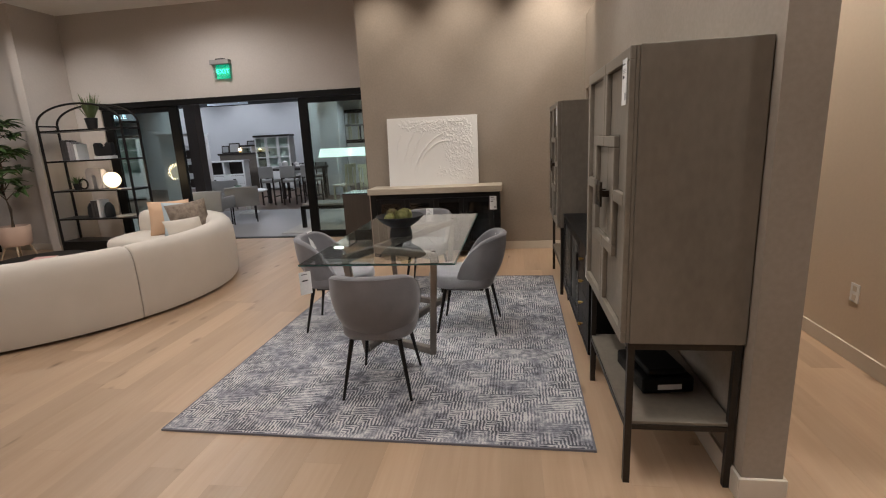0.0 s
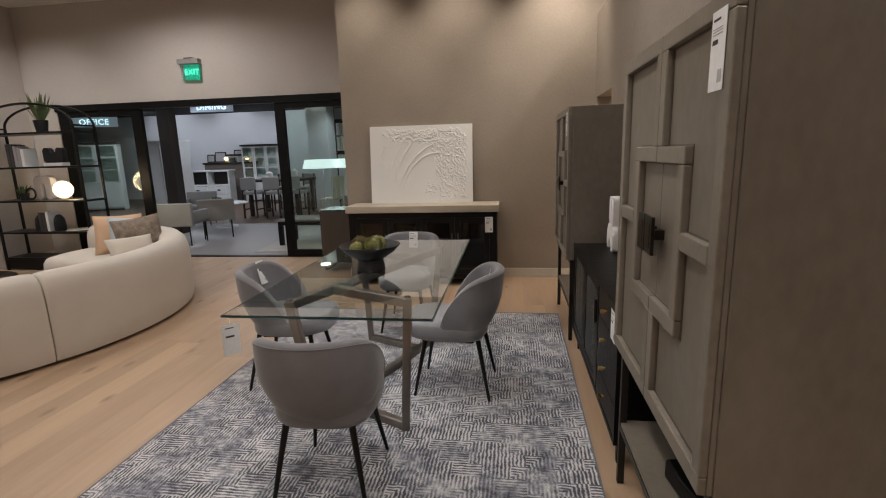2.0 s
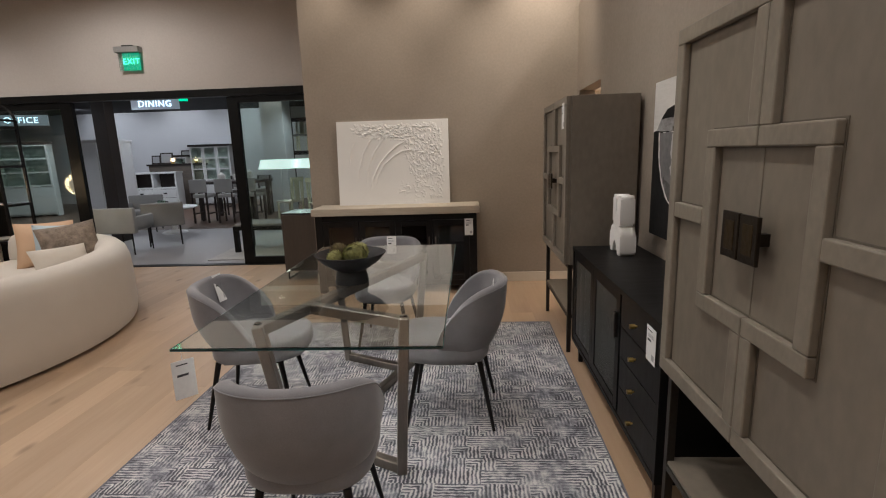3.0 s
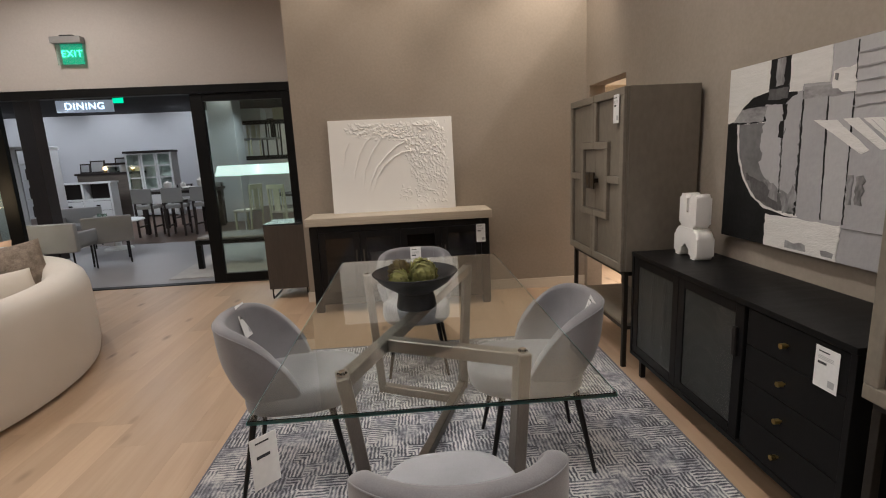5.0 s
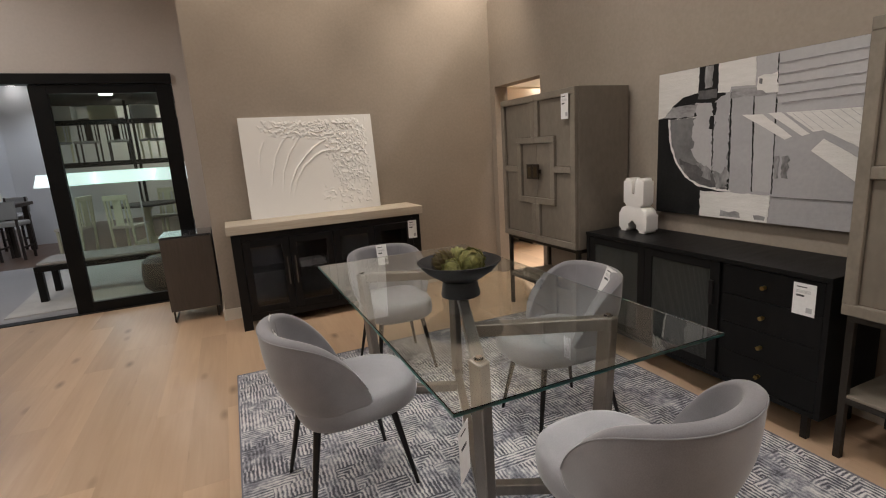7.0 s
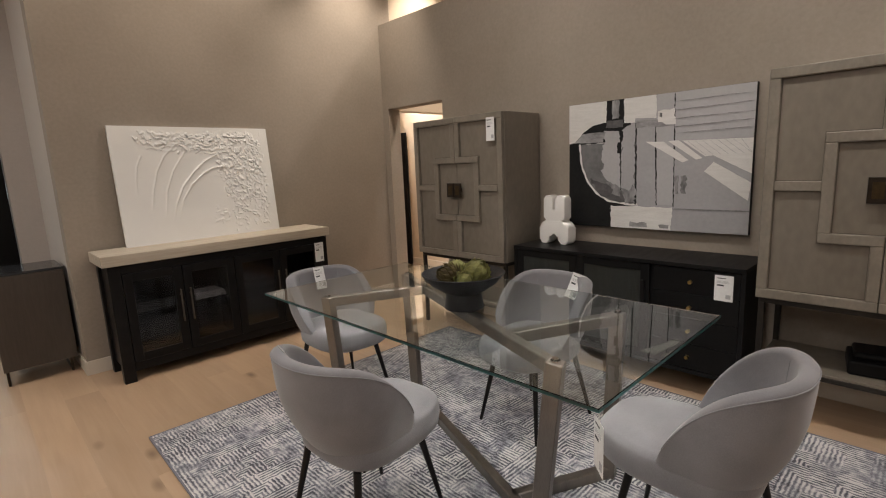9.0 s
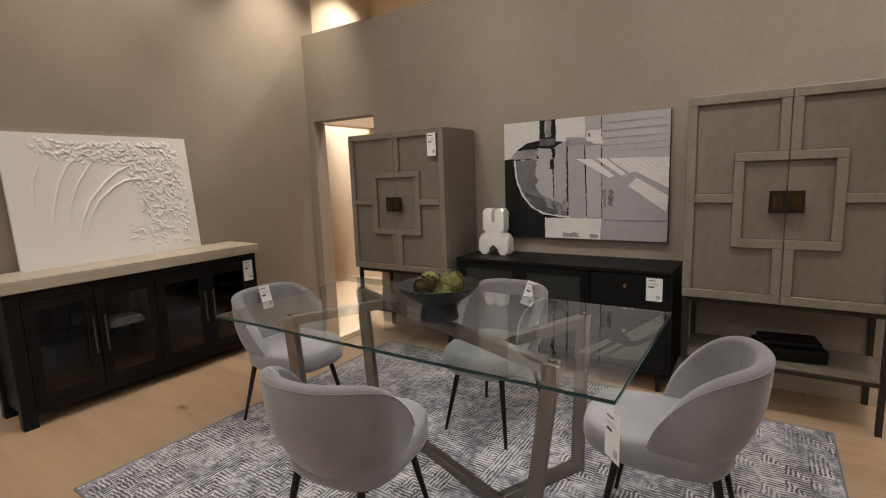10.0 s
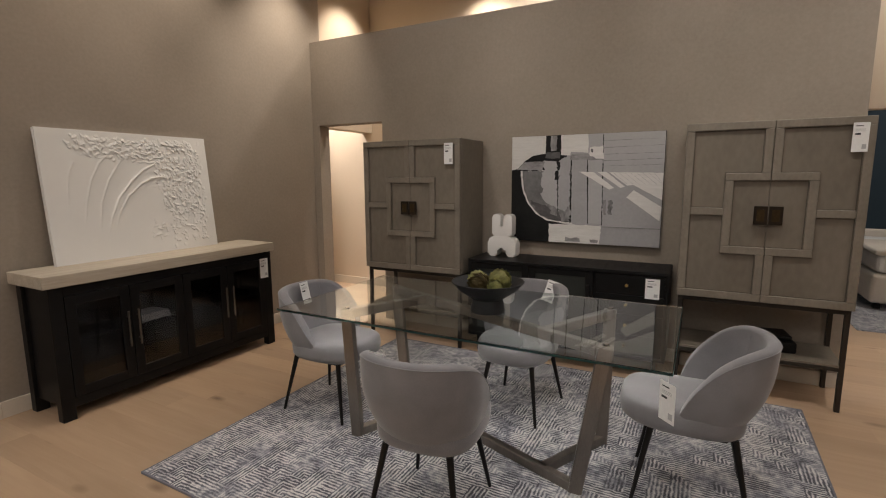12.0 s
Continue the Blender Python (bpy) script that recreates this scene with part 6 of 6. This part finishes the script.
def glazed_hutch(m, w, h, d, label, tiers=3, cols=2):
    """White glazed display cabinet facing -y."""
    th = thing("glazed_hutch", m, label, "cabinet", "white shop cabinets")
    part("carcass_back", box((-w / 2, d - 0.02, 0), (w / 2, d, h)), M_WHITEWOOD, th)
    for s in (-w / 2, w / 2 - 0.035):
        part("side", box((s, 0.02, 0), (s + 0.035, d - 0.02, h), 0.003), M_WHITEWOOD, th)
    part("cornice", box((-w / 2 - 0.03, -0.02, h), (w / 2 + 0.03, d, h + 0.06), 0.008), M_DARKWOOD, th, "dark wood cornice")
    base_h = h * 0.42
    part("base_cupboard", box((-w / 2 + 0.035, 0.02, 0.05), (w / 2 - 0.035, d - 0.02, base_h), 0.003), M_WHITEWOOD, th)
    cw = w / cols
    for c in range(cols):
        x0 = -w / 2 + cw * c + 0.006
        x1 = x0 + cw - 0.012
        part("door", box((x0 + 0.01, 0.0, 0.09), (x1 - 0.01, 0.02, base_h - 0.03), 0.004), M_WHITEWOOD, th)
        for xs in (x0, x1 - 0.05):
            part("door_stile", box((xs, 0.0, base_h + 0.01), (xs + 0.05, 0.022, h - 0.01), 0.002), M_WHITEWOOD, th)
        for k in range(tiers + 1):
            z = base_h + 0.01 + (h - base_h - 0.06) * k / tiers
            part("glazing_bar", box((x0 + 0.05, 0.0, z), (x1 - 0.05, 0.02, z + 0.035), 0.002), M_WHITEWOOD, th)
        part("pane", box((x0 + 0.05, 0.012, base_h + 0.04), (x1 - 0.05, 0.015, h - 0.04)), M_PANE, th).visible_shadow = False
    for k in range(1, tiers):
        z = base_h + (h - base_h) * k / tiers
        part("shelf", box((-w / 2 + 0.035, 0.04, z), (w / 2 - 0.035, d - 0.02, z + 0.02)), M_WHITEWOOD, th)


glazed_hutch(pose(-8.35, 16.5, 0.002), 1.3, 1.85, 0.42, "white glazed hutch with a dark cornice against the shop wall", cols=3)
glazed_hutch(pose(-9.45, 16.7, 0.002, 0, 0, -14), 0.5, 1.55, 0.42, "narrow white glazed cabinet against the shop wall", cols=1)
glazed_hutch(pose(-12.4, 14.2, 0.002, 0, 0, 25), 1.2, 2.0, 0.42, "pale blue-white glazed hutch against the shop wall", cols=2)
glazed_hutch(pose(-13.8, 12.6, 0.002, 0, 0, 40), 1.2, 1.9, 0.42, "pale blue-white glazed hutch against the shop wall", cols=2)
# tall cabinet seen edge-on beside the post
tw = thing("tall_white_cabinet", pose(-9.25, 12.6, 0.002, 0, 0, 12), "tall pale white open cabinet with books", "cabinet")
part("side_panel", box((-0.36, 0, 0), (0.2, 0.05, 1.92), 0.004), M_WHITEWOOD, tw)
part("cornice", box((-0.42, -0.04, 1.92), (0.72, 0.7, 1.98), 0.008), M_WHITEWOOD, tw)
part("back_panel", box((0.2, 0.6, 0), (0.7, 0.65, 1.92)), M_WHITEWOOD, tw)
part("far_side", box((0.66, 0.0, 0), (0.7, 0.6, 1.92), 0.003), M_WHITEWOOD, tw)
for z in (0.05, 0.45, 0.85, 1.25, 1.6):
    part("shelf", box((0.2, 0.02, z), (0.66, 0.6, z + 0.03)), M_WHITEWOOD, tw)
for z in (0.48, 0.88, 1.28):
    simple("dark_basket", box((-0.17, -0.2, 0), (0.17, 0.2, 0.24), 0.02), M_DARKWOOD, tw.matrix_world @ pose(0.43, 0.28, z), "dark woven basket on the white cabinet shelf", "basket", group="baskets on the white cabinet")
# low white media cabinet with a brown cabinet behind
lw = thing("low_white_cabinet", pose(-9.75, 15.6, 0.002, 0, 0, 6), "low white cabinet with open bays and drawers", "cabinet")
part("top", box((-0.75, -0.02, 1.06), (0.75, 0.45, 1.11), 0.006), M_WHITEWOOD, lw)
for x in (-0.72, -0.02, 0.67):
    part("upright", box((x, 0, 0), (x + 0.05, 0.43, 1.06), 0.003), M_WHITEWOOD, lw)
part("back_panel", box((-0.67, 0.41, 0.05), (0.67, 0.43, 1.06)), M_DARKWOOD, lw)
part("mid_board", box((-0.67, 0, 0.6), (0.67, 0.41, 0.64)), M_WHITEWOOD, lw)
for x0, x1 in ((-0.665, -0.025), (0.035, 0.665)):
    dr = part("drawer", box((x0, -0.012, 0.34), (x1, 0.01, 0.59), 0.004), M_WHITEWOOD, lw)
    part("cup_pull", box(((x0 + x1) / 2 - 0.05, -0.03, 0.45), ((x0 + x1) / 2 + 0.05, -0.012, 0.49), 0.006), M_BLACKMETAL, dr)
    dr = part("drawer", box((x0, -0.012, 0.08), (x1, 0.01, 0.33), 0.004), M_WHITEWOOD, lw)
    part("cup_pull", box(((x0 + x1) / 2 - 0.05, -0.03, 0.19), ((x0 + x1) / 2 + 0.05, -0.012, 0.23), 0.006), M_BLACKMETAL, dr)
bh = thing("brown_hutch", pose(-9.6, 16.6, 0.002), "brown wood hutch carrying framed pictures and small lamps", "cabinet")
part("body", box((-0.85, 0, 0), (0.9, 0.5, 1.28), 0.005), surf("weathered_brown_wood", (0.17, 0.14, 0.115), (0.1, 0.08, 0.066), 0.7, scale=3, grain=20, stretch=(0.7, 5, 5), bump=0.15), bh)
part("top", box((-0.9, -0.04, 1.28), (0.95, 0.54, 1.34), 0.006), M_DARKWOOD, bh)
for x, w, h in ((-10.35, 0.3, 0.28), (-10.0, 0.42, 0.36), (-9.3, 0.4, 0.42)):
    pf = thing("picture_frame", pose(x, 16.85, 1.343, -8, 0, 0), "small framed picture standing on the brown hutch", "picture", "frames on the hutch")
    part("frame", box((-w / 2, 0, 0), (w / 2, 0.03, h), 0.006), M_DARKWOOD, pf)
    part("print", box((-w / 2 + 0.04, -0.003, 0.04), (w / 2 - 0.04, 0.0, h - 0.04)), M_INKPALE, pf)
for x in (-9.72, -8.95):
    cl = thing("candle_lamp", pose(x, 16.75, 1.343), "small lit candle lamp on the brown hutch", "lamp", "candle lamps on the hutch")
    part("lamp_body", lathe([(0, 0), (0.05, 0), (0.04, 0.06), (0, 0.06)], 14), M_BRASS, cl)
    part("bulb", lathe([(0, 0.06), (0.06, 0.09), (0.05, 0.15), (0, 0.18)], 14), glow("candle_glow", (1.0, 0.72, 0.38), 4.0), cl, smooth=True)

# bench, rug and ottoman just inside the doors
simple("shop_rug", box((-1.1, -1.2, 0), (1.2, 1.3, 0.012), 0.004), surf("pale_shop_rug", (0.5, 0.48, 0.45), (0.4, 0.385, 0.37), 0.95, scale=6, grain=120, bump=0.4), pose(-3.0, 9.2, 0, 0, 0, 4), "pale woven rug on the shop floor", "rug", smooth=False)
bn = thing("bench", pose(-2.95, 8.75, 0.012, 0, 0, 0), "black framed bench with a pale upholstered seat", "bench")
part("seat_frame", box((-0.9, -0.3, 0.34), (0.9, 0.3, 0.4), 0.004), M_BLACK, bn)
part("cushion", box((-0.88, -0.28, 0.401), (0.88, 0.28, 0.44), 0.015), M_LINEN, bn)
for x in (-0.9, 0.83):
    for y in (-0.3, 0.23):
        part("leg", box((x, y, 0), (x + 0.07, y + 0.07, 0.34), 0.003), M_BLACK, bn)
bm = lathe([(0, 0), (0.2, 0), (0.25, 0.06), (0.26, 0.2), (0.24, 0.34), (0.18, 0.39), (0, 0.4)], 28)
simple("woven_pouf", bm, M_DARKWOOD, pose(-2.55, 8.25, 0.012), "dark woven round pouf on the shop rug", "pouf")


def spindle_chair(m, material, label, cushion_material):
    th = thing("spindle_chair", m, label, "chair", "ivory and wood shop chairs")
    part("seat", box((-0.22, -0.21, 0.42), (0.22, 0.22, 0.47), 0.014), cushion_material, th)
    for s in (-1, 1):
        part("front_leg", box((s * 0.19 - 0.018, 0.16, 0), (s * 0.19 + 0.018, 0.2, 0.42), 0.003), material, th)
        part("back_post", bar((s * 0.19, -0.19, 0), (s * 0.19, -0.24, 0.98), 0.034, 0.034, 0.003), material, th)
    part("top_rail", box((-0.21, -0.26, 0.9), (0.21, -0.225, 0.99), 0.008), material, th)
    part("splat", box((-0.07, -0.235, 0.47), (0.07, -0.215, 0.9), 0.004), material, th)
    for x in (-0.13, 0.13):
        part("slat", box((x - 0.012, -0.232, 0.47), (x + 0.012, -0.218, 0.9), 0.002), material, th)


IV = "ivory painted dining chair in the shop"
for x, y, r in ((-4.3, 12.2, 70), (-3.4, 11.7, -25), (-3.0, 12.9, 150), (-2.2, 12.0, -60)):
    spindle_chair(pose(x, y, 0.002, 0, 0, r), M_IVORY, IV, M_CREAMC)
it = thing("ivory_table", pose(-3.2, 12.4, 0.002), "ivory painted round dining table", "table")
part("tabletop", lathe([(0, 0.72), (0.55, 0.72), (0.57, 0.74), (0.55, 0.76), (0, 0.76)], 36), M_DARKWOOD, it, smooth=True)
part("pedestal", lathe([(0, 0), (0.3, 0), (0.28, 0.05), (0.07, 0.12), (0.06, 0.6), (0.14, 0.72), (0, 0.72)], 28), M_IVORY, it, smooth=True)
# floor lamps with wide lit shades
for x, y, r in ((-3.95, 10.9, 0.42), (-3.1, 11.2, 0.68), (-2.35, 10.5, 0.42)):
    fl_ = thing("floor_lamp", pose(x, y, 0.012 if y < 10.5 else 0.0), "white floor lamp with a wide lit drum shade", "lamp", "shop floor lamps")
    part("foot", lathe([(0, 0), (0.14, 0), (0.14, 0.02), (0.02, 0.03), (0, 0.03)], 24), M_WHITEWOOD, fl_, smooth=True)
    part("stem", rod([(0, 0, 0.02), (0, 0, 1.22)], 0.012, 8), M_WHITEWOOD, fl_, smooth=True)
    part("shade", lathe([(r * 0.86, 1.4), (r, 1.22), (r - 0.006, 1.22), (r * 0.86 - 0.006, 1.4)], 36), M_SHADE, fl_, "lit white drum shade", smooth=True)
# display rack with chairs stacked above
rk = thing("display_rack", pose(-3.6, 15.4, 0.002), "tall dark steel rack that displays chairs on two decks", "rack")
for x in (-1.8, 0.0, 1.8):
    for y in (-0.4, 0.4):
        part("upright", box((x - 0.03, y - 0.03, 0), (x + 0.03, y + 0.03, 2.9), 0.003), M_BLACKMETAL, rk)
for z in (1.55, 2.45):
    part("deck", box((-1.83, -0.43, z), (1.83, 0.43, z + 0.05), 0.003), M_WHITEWOOD, rk)
    part("beam", box((-1.83, -0.46, z - 0.06), (1.83, -0.431, z + 0.05), 0.002), M_BLACKMETAL, rk)
for i, x in enumerate((-5.1, -4.5, -3.9, -3.2, -2.6, -2.1)):
    spindle_chair(pose(x, 15.4, 1.602, 0, 0, 160 + 17 * i), M_DARKWOOD if i % 3 else M_IVORY, "dark wood chair displayed on the rack deck", M_LINEN)
for i, x in enumerate((-4.9, -4.1, -3.3, -2.5)):
    simple("stacked_carton", box((-0.25, -0.25, 0), (0.25, 0.25, 0.32), 0.004), M_IVORY if i % 2 else M_WHITEWOOD, pose(x, 15.4, 2.502, 0, 0, 3 * i), "pale carton stored on the top rack deck", "carton", smooth=False, group="cartons on the rack")


# ---- floor planks, laid along y ----
def lay_planks():
    width, gap = 0.19, 0.0004
    rnd = random.Random(5)
    shapes = {}
    rest_v, rest_f = [], []

    def plank_data(w, ln):
        c = 0.0004
        v = [(-w / 2, -ln / 2, -0.005), (w / 2, -ln / 2, -0.005), (w / 2, ln / 2, -0.005), (-w / 2, ln / 2, -0.005),
             (-w / 2, -ln / 2, -c), (w / 2, -ln / 2, -c), (w / 2, ln / 2, -c), (-w / 2, ln / 2, -c),
             (-w / 2 + c, -ln / 2 + c, 0), (w / 2 - c, -ln / 2 + c, 0), (w / 2 - c, ln / 2 - c, 0), (-w / 2 + c, ln / 2 - c, 0)]
        f = [(8, 9, 10, 11)]
        for i in range(4):
            j = (i + 1) % 4
            f += [(i, j, 4 + j, 4 + i), (4 + i, 4 + j, 8 + j, 8 + i)]
        return v, f

    x = FX0
    while x < FX1 - 0.01:
        x1 = min(FX1, x + width)
        ymax = 9.0 if 1.08 <= x and x1 <= 2.4 else FY1 + 0.09
        y = FY0 - rnd.uniform(0.0, 1.7)
        while y < ymax:
            ln = rnd.choice((1.5, 1.7, 1.9, 2.1))
            y0, y1 = max(FY0, y), min(ymax, y + ln)
            y += ln
            if y1 - y0 < 0.05:
                continue
            w, length = round(x1 - x - gap, 3), round(y1 - y0 - gap, 3)
            cx, cy = (x + x1) / 2, (y0 + y1) / 2
            if -7.0 < cx < 2.1 and 0.3 < cy:
                key = (w, length)
                if key not in shapes:
                    me = bpy.data.meshes.new("plank")
                    v, f = plank_data(w, length)
                    me.from_pydata(v, [], f)
                    me.materials.append(M_OAK)
                    shapes[key] = me
                ob = new("plank", shapes[key])
                ob.parent = floor
                ob.location = (cx, cy, 0)
            else:
                v, f = plank_data(w, length)
                k = len(rest_v)
                rest_v.extend((a + cx, b + cy, c) for a, b, c in v)
                rest_f.extend(tuple(i + k for i in q) for q in f)
        x = x1
    me = bpy.data.meshes.new("outer_planks")
    me.from_pydata(rest_v, [], rest_f)
    me.materials.append(M_OAK)
    ob = new("outer_planks", me)
    ob.parent = floor
    tagged(ob, kind="stuff")


lay_planks()
